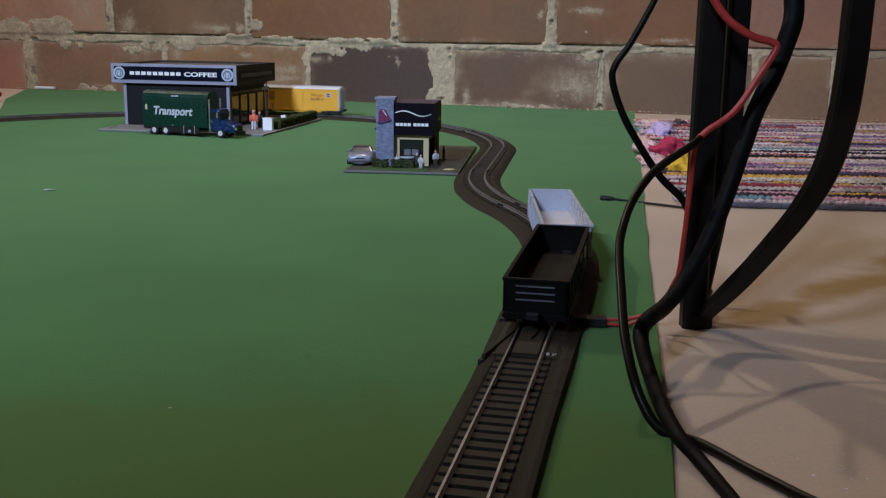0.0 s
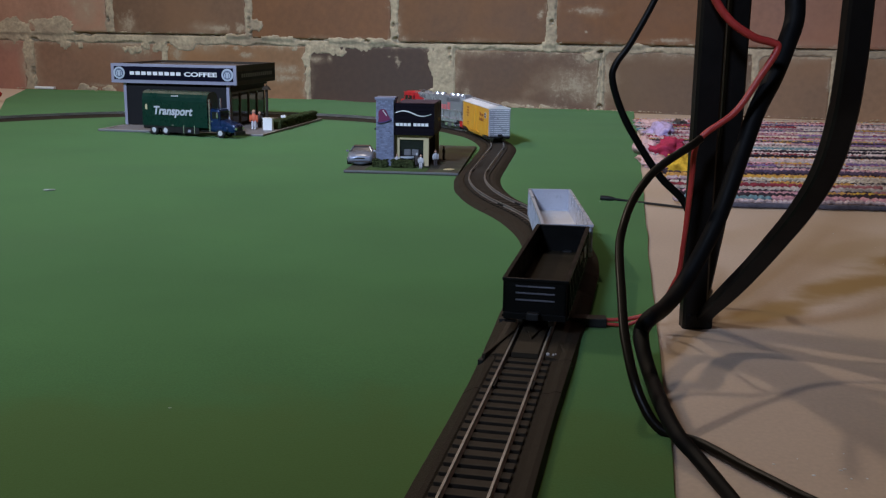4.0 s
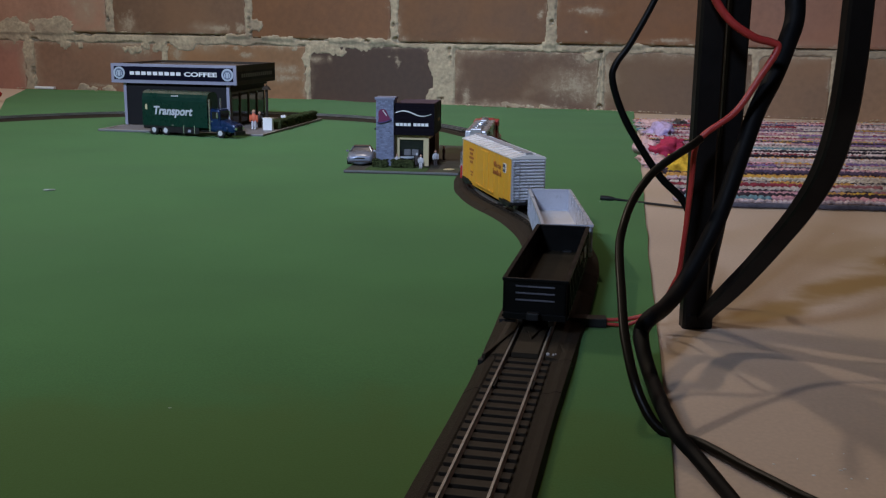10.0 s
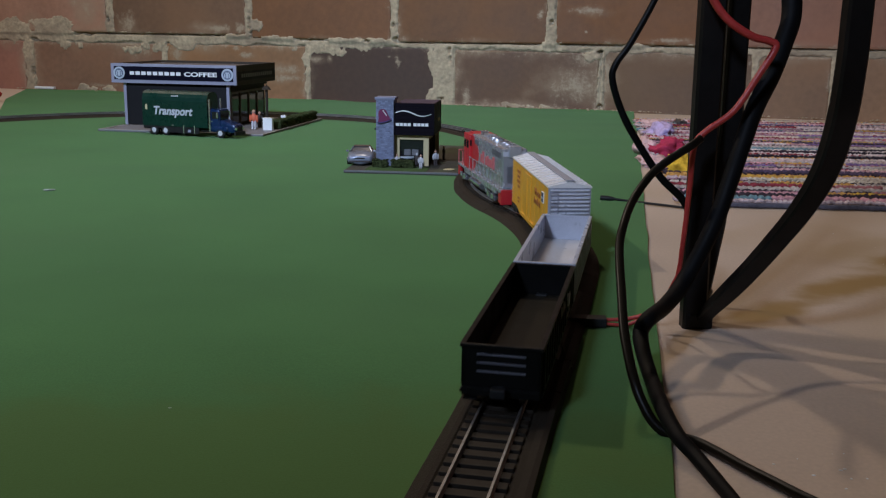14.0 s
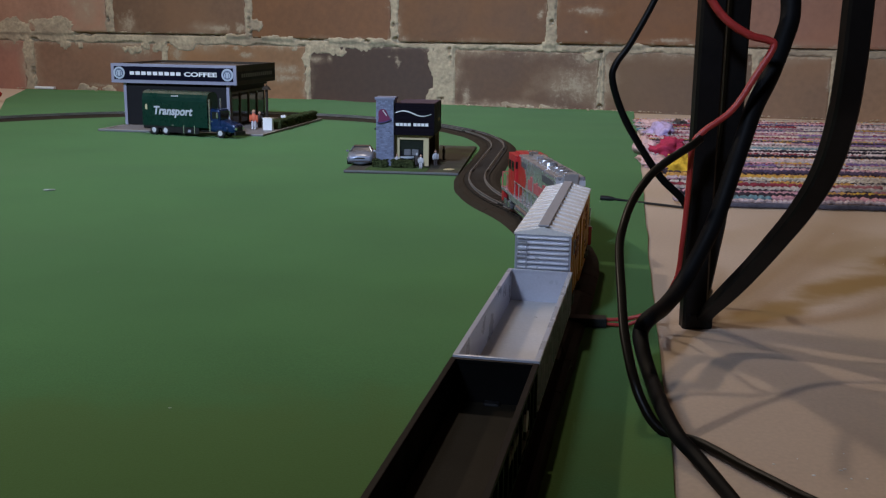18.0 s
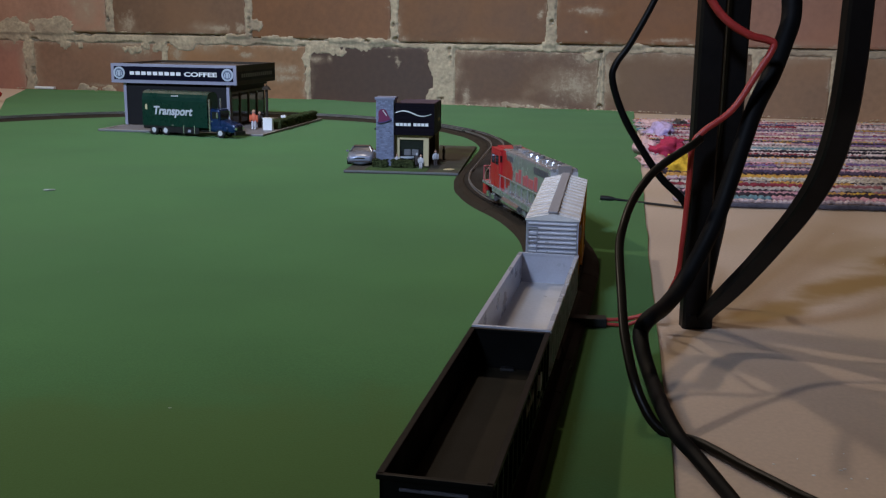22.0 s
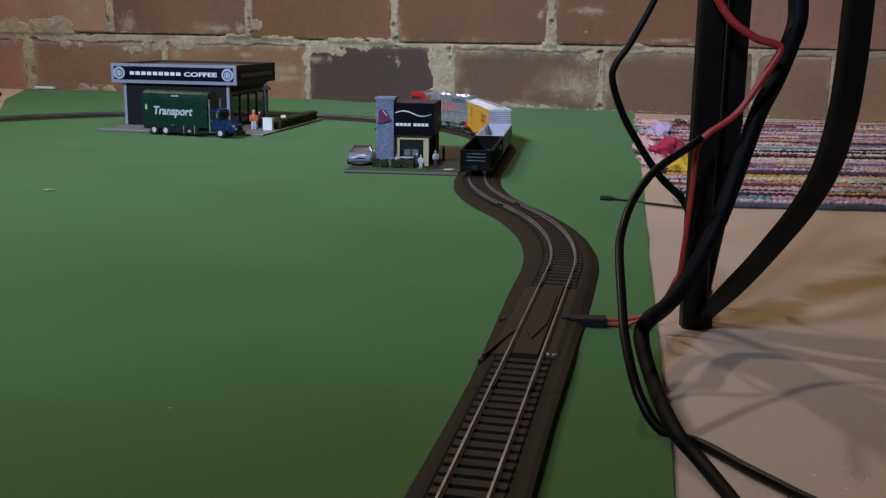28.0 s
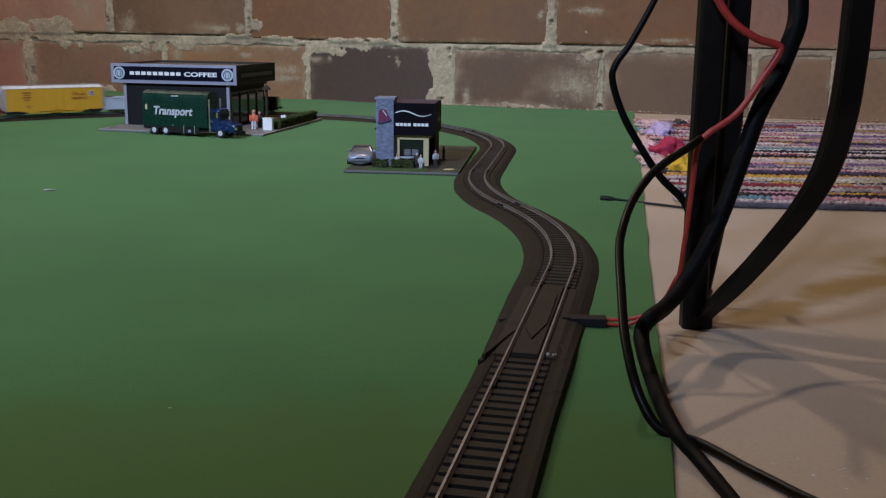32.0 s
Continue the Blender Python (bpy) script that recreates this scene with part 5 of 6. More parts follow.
for k in range(4):
    y0 = 0.010 + k * 0.038
    part("window", boxes((0.1822, 0.1832, y0 + 0.003, y0 + 0.031, 0.008, 0.052)), "window_dark", right)
    part("mullion", boxes((0.1822, 0.1842, y0 - 0.0015, y0 + 0.0015, 0.004, 0.058)), "mullion", right)
part("lintel", boxes((0.1822, 0.1850, 0.006, 0.164, 0.056, 0.0595)), "mullion", right)
part("awning_rail", boxes((0.1822, 0.1875, 0.006, 0.164, 0.066, 0.0690)), "brown_board", right)
# sign board round the roof
X0, X1, Y0, Y1, Z0, Z1 = -0.0181, 0.2010, -0.0086, 0.1693, 0.0714, 0.1030
part("roof_panel", boxes((X0 + 0.003, X1 - 0.003, Y0 + 0.003, Y1 - 0.003, Z0 + 0.002, Z1 - 0.004)), "roof_board", kiosk, "dark flat roof")
front = part("front_sign", boxes((X0, X1, Y0, Y0 + 0.0028, Z0, Z1), bevel=0.0004), "fascia_grey", kiosk, "pale grey framed sign board")
part("sign_panel", boxes((X0 + 0.0055, X1 - 0.0055, Y0 - 0.0005, Y0 - 0.0001, Z0 + 0.0055, Z1 - 0.0045)), "sign_navy", front)
side = part("side_sign", boxes((X1 - 0.0028, X1, Y0 + 0.0030, Y1, Z0, Z1), bevel=0.0004), "brown_board", kiosk, "dark brown side sign board")
part("sign_panel", boxes((X1 + 0.0001, X1 + 0.0005, Y0 + 0.008, Y1 - 0.005, Z0 + 0.007, Z1 - 0.010)), "charcoal", side)
part("left_sign", boxes((X0, X0 + 0.0028, Y0 + 0.0030, Y1, Z0, Z1), bevel=0.0004), "roof_board", kiosk)
part("back_sign", boxes((X0 + 0.003, X1 - 0.003, Y1 - 0.0028, Y1, Z0, Z1), bevel=0.0004), "brown_board", kiosk)
ZC = (Z0 + Z1) / 2 + 0.0005
for x in (X0 + 0.0150, X1 - 0.0150):
    bm = bmesh.new()
    cyl(bm, 0.0100, 0.0006, Matrix.Translation((x, Y0 - 0.0008, ZC)) @ Matrix.Rotation(radians(90), 4, "X"), 32)
    em = part("emblem", bm, "emblem", front, "round pale emblem")
    bm = bmesh.new()
    cyl(bm, 0.0072, 0.0003, Matrix.Translation((x, Y0 - 0.0013, ZC)) @ Matrix.Rotation(radians(90), 4, "X"), 32)
    part("emblem_disc", bm, "emblem_ring", em)
    bm = bmesh.new()
    for dx, w, z0, z1 in ((0, 0.0040, -0.005, 0.004), (-0.0042, 0.0016, -0.004, 0.002), (0.0042, 0.0016, -0.004, 0.002), (0, 0.0068, 0.0022, 0.0042)):
        box(bm, x + dx - w / 2, x + dx + w / 2, Y0 - 0.0018, Y0 - 0.0014, ZC + z0, ZC + z1)
    part("emblem_mark", bm, "emblem", em)
bm = bmesh.new()
for k in range(9):
    xx = X0 + 0.0340 + k * 0.01020
    box(bm, xx, xx + 0.0076, Y0 - 0.0012, Y0 - 0.0006, ZC - 0.0028, ZC + 0.0028)
part("name_bars", bm, "white", front, "row of white blocks for the name")
lettering("COFFEE", 0.0094, 0.0003, "white", Matrix.Translation((X1 - 0.0615, Y0 - 0.0009, ZC - 0.0034)) @ FACE, front, "lettering", stretch=1.75, bold=0.0003)
bm = bmesh.new()
for k in range(15):
    yy = Y0 + 0.020 + k * 0.0095
    box(bm, X1 + 0.0006, X1 + 0.0009, yy, yy + 0.0066, ZC - 0.0045, ZC + 0.0015)
part("side_name_bars", bm, "side_ink", side)
# hedge, parasol, sandwich board and figures on the paving


def clumps(name, parent, x0, x1, y0, y1, z0, z1, seed, r=0.0030, mat="hedge"):
    """A clipped hedge of many small flocked clumps."""
    rng = random.Random(seed)
    bm = boxes((x0 + r * 0.4, x1 - r * 0.4, y0 + r * 0.4, y1 - r * 0.4, z0, z1 - r * 0.5))
    for _ in range(int(700 * ((x1 - x0) * (y1 - y0) + (x1 - x0 + y1 - y0) * (z1 - z0)) / 0.003) + 20):
        f = rng.random()
        p = [rng.uniform(x0, x1), rng.uniform(y0, y1), rng.uniform(z0 + r * 0.4, z1)]
        if f < 0.35:
            p[2] = z1
        elif f < 0.7:
            p[1] = rng.choice((y0, y0, y1))
        else:
            p[0] = rng.choice((x0, x1))
        bmesh.ops.create_icosphere(bm, subdivisions=1, radius=r * rng.uniform(0.5, 1.0), matrix=Matrix.Translation(p) @ Euler((rng.random() * 3, rng.random() * 3, 0)).to_matrix().to_4x4())
    return part(name, bm, mat, parent)


hedge = thing("hedge", kiosk.matrix_basis @ pose(0.264, 0.07, 0.0023), "low dark model hedge on the paving", "hedge")
clumps("foliage", hedge, -0.006, 0.006, -0.070, 0.118, 0.0, 0.0140, 3)
par = thing("parasol", kiosk.matrix_basis @ pose(0.218, 0.080, 0.0023), "closed dark brown model parasol on a pole", "parasol")
bm = bmesh.new()
tube(bm, [(0, 0, 0), (0, 0, 0.0001), (0, 0, 0.061)], 0.0026, 8)
part("pole", bm, "brown_board", par)
bm = bmesh.new()
cyl(bm, 0.0088, 0.0058, Matrix.Translation((0, 0, 0.0610)), 8, r2=0.0040)
cyl(bm, 0.0013, 0.0040, Matrix.Translation((0, 0, 0.0650)), 8)
part("canopy", bm, "brown_board", par)
board = thing("sandwich_board", kiosk.matrix_basis @ pose(0.2575, -0.0200, 0.0023), "white model box standing on the paving", "sign board")
part("panel", boxes((-0.0078, 0.0078, -0.0040, 0.0040, 0.0, 0.0185), bevel=0.0006), "white", board)
part("lid", boxes((-0.0084, 0.0084, -0.0046, 0.0046, 0.0185, 0.0200), bevel=0.0004), "white", board)
flower = thing("flower_pot", kiosk.matrix_basis @ pose(0.2640, 0.035, 0.0167), "tiny white flower pot on the hedge", "flower pot")
part("pot", boxes((-0.004, 0.004, -0.003, 0.003, 0.0, 0.0055), bevel=0.0008), "white", flower)


def figure(at, mats, h, turn=0, sit=False):
    """A tiny painted figure: one plain mesh with legs, trunk, arms and head."""
    k = h / 0.022
    bm = bmesh.new()
    marks = []

    def lump(cx, cy, cz, rx, ry, rz, mi):
        g = bmesh.ops.create_icosphere(bm, subdivisions=2, radius=1.0, matrix=Matrix.Translation((cx * k, cy * k, cz * k)) @ Matrix.Diagonal((rx * k, ry * k, rz * k, 1)))
        for f in {f for v in g["verts"] for f in v.link_faces}:
            f.material_index = mi
    for sg in (-1, 1):
        lump(sg * 0.0016, 0, 0.0052, 0.0016, 0.0017, 0.0056, 1)
        lump(sg * 0.0016, -0.0010, 0.0007, 0.0014, 0.0024, 0.0009, 1)
        lump(sg * 0.0042, -0.0004, 0.0125, 0.0012, 0.0013, 0.0046, 0)
    lump(0, 0, 0.0135, 0.0036, 0.0024, 0.0054, 0)
    lump(0, 0, 0.0205, 0.0018, 0.0019, 0.0023, 2)
    me = bpy.data.meshes.new("figurine")
    bm.to_mesh(me)
    bm.free()
    for n in mats:
        me.materials.append(M[n])
    ob = new("figurine", me)
    ob.matrix_basis = at @ pose(0, 0, 0, 0, 0, turn)
    return ob


tagged(figure(kiosk.matrix_basis @ pose(0.2290, -0.0090, 0.0023), ("skin_orange", "figure_white", "figure_skin"), 0.0305), "tiny model figure with orange top and white legs", "figurine", "figures at the coffee shop")
tagged(figure(kiosk.matrix_basis @ pose(0.2285, 0.0180, 0.0023), ("figure_dark", "figure_dark", "figure_skin"), 0.0255, 60), "tiny model figure in dark clothes", "figurine", "figures at the coffee shop")

# ---------------------------------------------------------------- delivery truck
TRUCK = pose(-0.4650, 1.5790, 0.0026, 0, 0, -20.8)
lorry = thing("delivery_truck", TRUCK, "dark green box truck with blue cab", "toy truck")
BOXL = 0.1060
cargo = part("cargo_box", boxes((0.0030, 0.1205, -0.0150, 0.0150, 0.0135, 0.0500), bevel=0.0008), "truck_green", lorry, "dark green cargo box")
bm = bmesh.new()
prof = [(-0.0150, 0.0496), (-0.0149, 0.0530), (-0.0140, 0.0580), (-0.0118, 0.0630), (-0.0080, 0.0662), (0.0, 0.0676), (0.0080, 0.0662), (0.0118, 0.0630), (0.0140, 0.0580), (0.0149, 0.0530), (0.0150, 0.0496)]
A, B = [[bm.verts.new((x, y, z)) for y, z in prof] for x in (0.0032, 0.1203)]
for k in range(len(prof)):
    n = (k + 1) % len(prof)
    bm.faces.new((A[k], A[n], B[n], B[k]))
bm.faces.new(A[::-1])
bm.faces.new(B)
bmesh.ops.recalc_face_normals(bm, faces=bm.faces)
part("cargo_roof", bm, "truck_green", cargo, "rounded green roof")
part("roof_mark", boxes((0.0560, 0.0690, -0.0146, -0.0120, 0.0592, 0.0606), bevel=0.0004), "pale_ink", cargo)
lettering("Transport", 0.0175, 0.0003, "pale_ink", Matrix.Translation((0.0580, -0.0153, 0.0315)) @ FACE, cargo, "lettering", shear=0.22, stretch=0.98, bold=0.0005)
part("side_badge", boxes((0.0090, 0.0125, -0.0154, -0.0150, 0.0380, 0.0460)), "cream", cargo, "small yellow badge")
part("chassis", boxes((0.0, 0.158, -0.0080, 0.0080, 0.0080, 0.0134), (0.004, 0.105, -0.0146, 0.0146, 0.0100, 0.0134)), "black", lorry)
part("side_skirt", boxes((0.050, 0.105, -0.0149, -0.0135, 0.0045, 0.0134), (0.050, 0.105, 0.0135, 0.0149, 0.0045, 0.0134)), "black", lorry)
for x in (0.0770, 0.0965):
    part("chrome_strip", boxes((x, x + 0.0018, -0.0156, -0.0150, 0.0035, 0.0165)), "chrome", lorry)
part("skirt_mark", boxes((0.0855, 0.0905, -0.0155, -0.0150, 0.0060, 0.0100)), "fascia_grey", lorry)
part("reflector", boxes((0.0560, 0.0600, -0.0155, -0.0151, 0.0150, 0.0165)), "chrome", cargo)
cab = part("cab", boxes((0.1235, 0.1412, -0.0135, 0.0135, 0.0080, 0.0430), bevel=0.0034), "truck_blue", lorry, "metallic blue cab")
bm = boxes((BOXL + 0.033, BOXL + 0.061, -0.0125, 0.0125, 0.0080, 0.0275), bevel=0.0040)
for v in bm.verts:
    if v.co.z > 0.02:
        v.co.z -= (v.co.x - BOXL - 0.033) * 0.26
part("bonnet", bm, "truck_blue", lorry, "sloping blue bonnet")
part("windscreen", boxes((0.1408, 0.1418, -0.0110, 0.0110, 0.0285, 0.0400), bevel=0.0003), "window_dark", cab)
for sg in (-1, 1):
    part("side_window", boxes((0.1275, 0.1380, *sorted((sg * 0.0132, sg * 0.0139)), 0.0285, 0.0390), bevel=0.0004), "window_dark", cab)
    part("door_handle", boxes((0.1255, 0.1290, *sorted((sg * 0.0134, sg * 0.0142)), 0.0240, 0.0252)), "chrome", cab)
    part("fender", boxes((BOXL + 0.024, BOXL + 0.049, *sorted((sg * 0.0105, sg * 0.0150)), 0.0100, 0.0170), bevel=0.0020), "truck_blue", lorry)
    part("headlight", boxes((BOXL + 0.0590, BOXL + 0.0618, *sorted((sg * 0.0070, sg * 0.0115)), 0.0125, 0.0165), bevel=0.0006), "chrome", lorry)
    bm = bmesh.new()
    cyl(bm, 0.0014, 0.048, Matrix.Translation((0.1245, sg * 0.0148, 0.0330)), 10)
    part("exhaust_stack", bm, "chrome", lorry, "tall chrome exhaust stack")
    part("mirror", boxes((0.1385, 0.1400, *sorted((sg * 0.0150, sg * 0.0185)), 0.0300, 0.0385), bevel=0.0005), "chrome", cab)
part("bumper", boxes((BOXL + 0.0600, BOXL + 0.0625, -0.0140, 0.0140, 0.0045, 0.0100), bevel=0.0008), "tyre", lorry)
part("grille", boxes((BOXL + 0.0602, BOXL + 0.0618, -0.0060, 0.0060, 0.0105, 0.0175)), "tyre", lorry)


def wheel(parent, x, y, z, r, w, spokes="chrome"):
    turn = Matrix.Translation((x, y, z)) @ Matrix.Rotation(radians(90), 4, "X")
    bm = bmesh.new()
    cyl(bm, r, w, turn, 24)
    bmesh.ops.bevel(bm, geom=[e for e in bm.edges if len(e.link_faces) == 2 and e.calc_face_angle(0) > 1.0], offset=r * 0.12, segments=2, affect="EDGES")
    ty = part("wheel", bm, "tyre", parent)
    bm = bmesh.new()
    for sg in (-1, 1):
        cyl(bm, r * 0.54, w * 0.12, turn @ Matrix.Translation((0, 0, sg * w * 0.5)), 20)
        cyl(bm, r * 0.25, w * 0.22, turn @ Matrix.Translation((0, 0, sg * w * 0.52)), 12)
    part("rim", bm, "rim_silver", ty, "silver wheel rim")


for x in (0.0235, 0.0445, BOXL + 0.0365):
    for sg in (-1, 1):
        wheel(lorry, x, sg * 0.0118, 0.0072, 0.0072, 0.0062)

# ---------------------------------------------------------------- taco restaurant
taco = thing("taco_restaurant", pose(-0.0822, 1.2096, 0.0024, 0, 0, -5.98), "card model taco restaurant with blue stone tower", "model building")
part("base_plate", boxes((-0.0300, 0.1040, -0.0480, 0.2342, 0.0, 0.0030), bevel=0.0005), "lot", taco, "brown-grey printed parking lot")
part("front_kerb", boxes((-0.0300, 0.1040, -0.0483, -0.0455, 0.0016, 0.0034)), "paving", taco, "blue-grey front kerb")
part("lawn_strip", boxes((-0.006, 0.066, -0.0443, -0.0060, 0.0030, 0.0037)), "lawn", taco, "green printed lawn strip")
TZ, BZ, B0, BW, BD = 0.0852, 0.0770, 0.0402, 0.0692, 0.0852
tower = part("tower", boxes((0.0, 0.0214, 0.0, 0.0240, 0.0030, TZ - 0.003), bevel=0.0003), "stone_blue", taco, "blue-grey stone tower")
part("tower_cap", boxes((-0.0014, 0.0228, -0.0014, 0.0254, TZ - 0.0030, TZ), bevel=0.0004), "stone_cap", tower)
rng = random.Random(9)
bm = bmesh.new()
z = 0.0045
while z < TZ - 0.006:
    x = 0.0003
    h = rng.uniform(0.0016, 0.0024)
    while x < 0.0205:
        w = min(rng.uniform(0.0022, 0.0048), 0.0211 - x)
        box(bm, x + 0.0002, x + w - 0.0002, -0.0005 - rng.uniform(0, 0.0003), 0.0001, z + 0.0002, z + h - 0.0002)
        x += w
    z += h
tagged(part("stone_facing", bm, "stone_blue_piece", tower), kind="stuff")
# bell emblem: dome, brim and clapper
bm = bmesh.new()
prof = [(0.0000, 0.0100), (0.0024, 0.0096), (0.0043, 0.0080), (0.0054, 0.0050), (0.0060, 0.0005), (0.0078, -0.0035), (0.0076, -0.0048)]
ring = [Vector((x, 0, z)) for x, z in prof] + [Vector((-x, 0, z)) for x, z in prof[::-1]]
tilt = Matrix.Translation((0.0095, -0.0012, 0.0615)) @ Matrix.Rotation(radians(-14), 4, "Y")
F = bm.faces.new([bm.verts.new(tilt @ p) for p in ring[:-1]])
r = bmesh.ops.extrude_face_region(bm, geom=[F])
bmesh.ops.translate(bm, vec=(0, -0.0010, 0), verts=[v for v in r["geom"] if isinstance(v, bmesh.types.BMVert)])
bmesh.ops.recalc_face_normals(bm, faces=bm.faces)
bell = part("bell_emblem", bm, "magenta", tower, "magenta bell emblem")
bm = bmesh.new()
tube(bm, [tilt @ Vector((-0.0084 + 0.0168 * k / 10, -0.0012, -0.0045 - 0.0012 * math.sin(math.pi * k / 10))) for k in range(11)], 0.0009, 6)
part("bell_brim", bm, "bell_purple", bell)
bm = bmesh.new()
tube(bm, [tilt @ Vector((0.0012 + 0.0030 * k / 6, -0.0013, 0.0085 - 0.0075 * k / 6)) for k in range(7)], 0.0005, 6)
part("bell_glint", bm, "white", bell)
# dark upper storey
upper = part("upper_storey", boxes((0.0216, BW, 0.0040, BD, B0, BZ), bevel=0.0006), "aubergine", taco, "black-purple upper storey")
for k in range(7):
    zz = B0 + 0.004 + k * 0.0050
    part("cladding_strip", boxes((0.0218, BW + 0.0006, 0.0033, 0.0040, zz, zz + 0.0044)), "aubergine", upper)
part("roof_panel", boxes((0.0226, BW - 0.0010, 0.0052, BD - 0.0012, BZ + 0.0002, BZ + 0.0008)), "roof_purple", upper, "dark purple-grey flat roof")
bm = bmesh.new()
wave = [Vector((0.0222 + 0.0440 * k / 24, 0.0029, 0.0666 + 0.0028 * math.sin(2 * math.pi * k / 24) - 0.0006 * k / 24)) for k in range(25)]
tube(bm, wave, [0.0003 + 0.0006 * math.sin(math.pi * min(1, 0.1 + k / 26)) for k in range(25)], 6)
part("wave_line", bm, "white", upper, "white wavy line")
bm = bmesh.new()
xx = 0.0235
for k in range(9):
    if k == 4:
        xx += 0.0024
        continue
    box(bm, xx, xx + 0.0039, 0.0026, 0.0032, 0.0514, 0.0548)
    xx += 0.0047
part("name_bars", bm, "white", upper, "row of white blocks for the name")
part("side_plaque", boxes((BW + 0.0002, BW + 0.0010, 0.045, 0.060, 0.0545, 0.0580)), "cream", upper)
# cream ground floor with glazed front
lower = part("lower_walls", boxes((0.0216, 0.0270, 0.0100, 0.0800, 0.0030, B0 - 0.0002), (0.0562, 0.0625, 0.0100, 0.0150, 0.0030, B0 - 0.0002), (0.0272, 0.0560, 0.0100, 0.0135, 0.0345, B0 - 0.0002),
                                 (0.0272, 0.0670, 0.0790, 0.0835, 0.0030, B0 - 0.0002)), "cream", taco, "cream ground floor walls")
part("front_window", boxes((0.0272, 0.0560, 0.0128, 0.0136, 0.0032, 0.0344)), "window_dark", lower)
for x in (0.0325, 0.0420):
    part("menu_board", boxes((x, x + 0.0078, 0.0118, 0.0127, 0.0150, 0.0225)), "menu", lower, "grey menu board")
part("side_window", boxes((0.0606, 0.0614, 0.0152, 0.0788, 0.0032, 0.0350)), "window_dark", lower)
for k in range(4):
    y0 = 0.0152 + k * 0.0190
    part("side_mullion", boxes((0.0612, 0.0628, y0, y0 + 0.0022, 0.0032, 0.0350)), "brown_board", lower)
part("side_beam", boxes((0.0606, 0.0630, 0.0152, 0.0788, 0.0351, B0 - 0.0002)), "cream", lower)
T = taco.matrix_basis
for x0, x1, y0, y1, h, sd in ((-0.001, 0.0165, -0.0200, -0.0120, 0.0085, 11), (0.0215, 0.0330, -0.0190, -0.0110, 0.0085, 12), (0.0340, 0.0480, -0.0190, -0.0110, 0.0080, 13)):
    hg = thing("hedge", T @ pose((x0 + x1) / 2, (y0 + y1) / 2, 0.0039), "low dark model hedge before the restaurant", "hedge", "hedges of the restaurant")
    clumps("foliage", hg, -(x1 - x0) / 2, (x1 - x0) / 2, -0.004, 0.004, 0.0, h, sd, 0.0016)
table = thing("round_table", T @ pose(0.0385, -0.004, 0.0031), "small pale oval model table", "table")
bm = bmesh.new()
cyl(bm, 0.0085, 0.0016, Matrix.Translation((0, 0, 0.0118)) @ Matrix.Diagonal((1, 0.7, 1, 1)), 24)
part("tabletop", bm, "emblem", table)
bm = bmesh.new()
cyl(bm, 0.0012, 0.0110, Matrix.Translation((0, 0, 0.0055)), 10)
part("pedestal", bm, "figure_dark", table)
tagged(figure(T @ pose(0.0262, -0.005, 0.0031), ("figure_white", "figure_dark", "figure_skin"), 0.0150, 30), "tiny white model figure by the table", "figurine", "figures at the restaurant")
tagged(figure(T @ pose(0.0570, -0.0200, 0.0039), ("figure_white", "figure_white", "figure_skin"), 0.0160, -20), "tiny white model figure before the hedge", "figurine", "figures at the restaurant")
tagged(figure(T @ pose(0.0500, -0.002, 0.0031), ("figure_dark", "figure_dark", "figure_white"), 0.0165, 10), "tiny dark model figure at the corner", "figurine", "figures at the restaurant")
tagged(figure(T @ pose(0.0700, 0.018, 0.0031), ("figure_white", "figure_dark", "figure_skin"), 0.0180, 40), "tiny model figure with white top and dark legs", "figurine", "figures at the restaurant")
tagged(figure(T @ pose(0.0740, 0.075, 0.0031), ("figure_dark", "figure_dark", "figure_skin"), 0.0170, 80), "tiny dark model figure by the side door", "figurine", "figures at the restaurant")
bm = bmesh.new()
bmesh.ops.create_icosphere(bm, subdivisions=3, radius=0.006, matrix=Matrix.Translation((0, 0, 0.0008)) @ Matrix.Diagonal((1.1, 0.9, 0.16, 1)))
for v in bm.verts:
    v.co += Vector((noise.noise(v.co * 300), noise.noise(v.co * 350), 0)) * 0.002
scrap = part("paper_scrap", bm, "cream", None, smooth=True)
scrap.matrix_basis = T @ pose(0.0905, -0.0235, 0.0033)
tagged(scrap, "pale scrap lying on the parking lot", "scrap")
light_box = thing("drive_through_post", T @ pose(-0.0035, 0.030, 0.0031), "small dark post beside the tower", "post")
part("post", boxes((-0.0008, 0.0008, -0.0008, 0.0008, 0.0, 0.042)), "black", light_box)
part("arm", boxes((-0.0035, 0.0015, -0.0010, 0.0010, 0.0400, 0.0425), bevel=0.0003), "black", light_box)


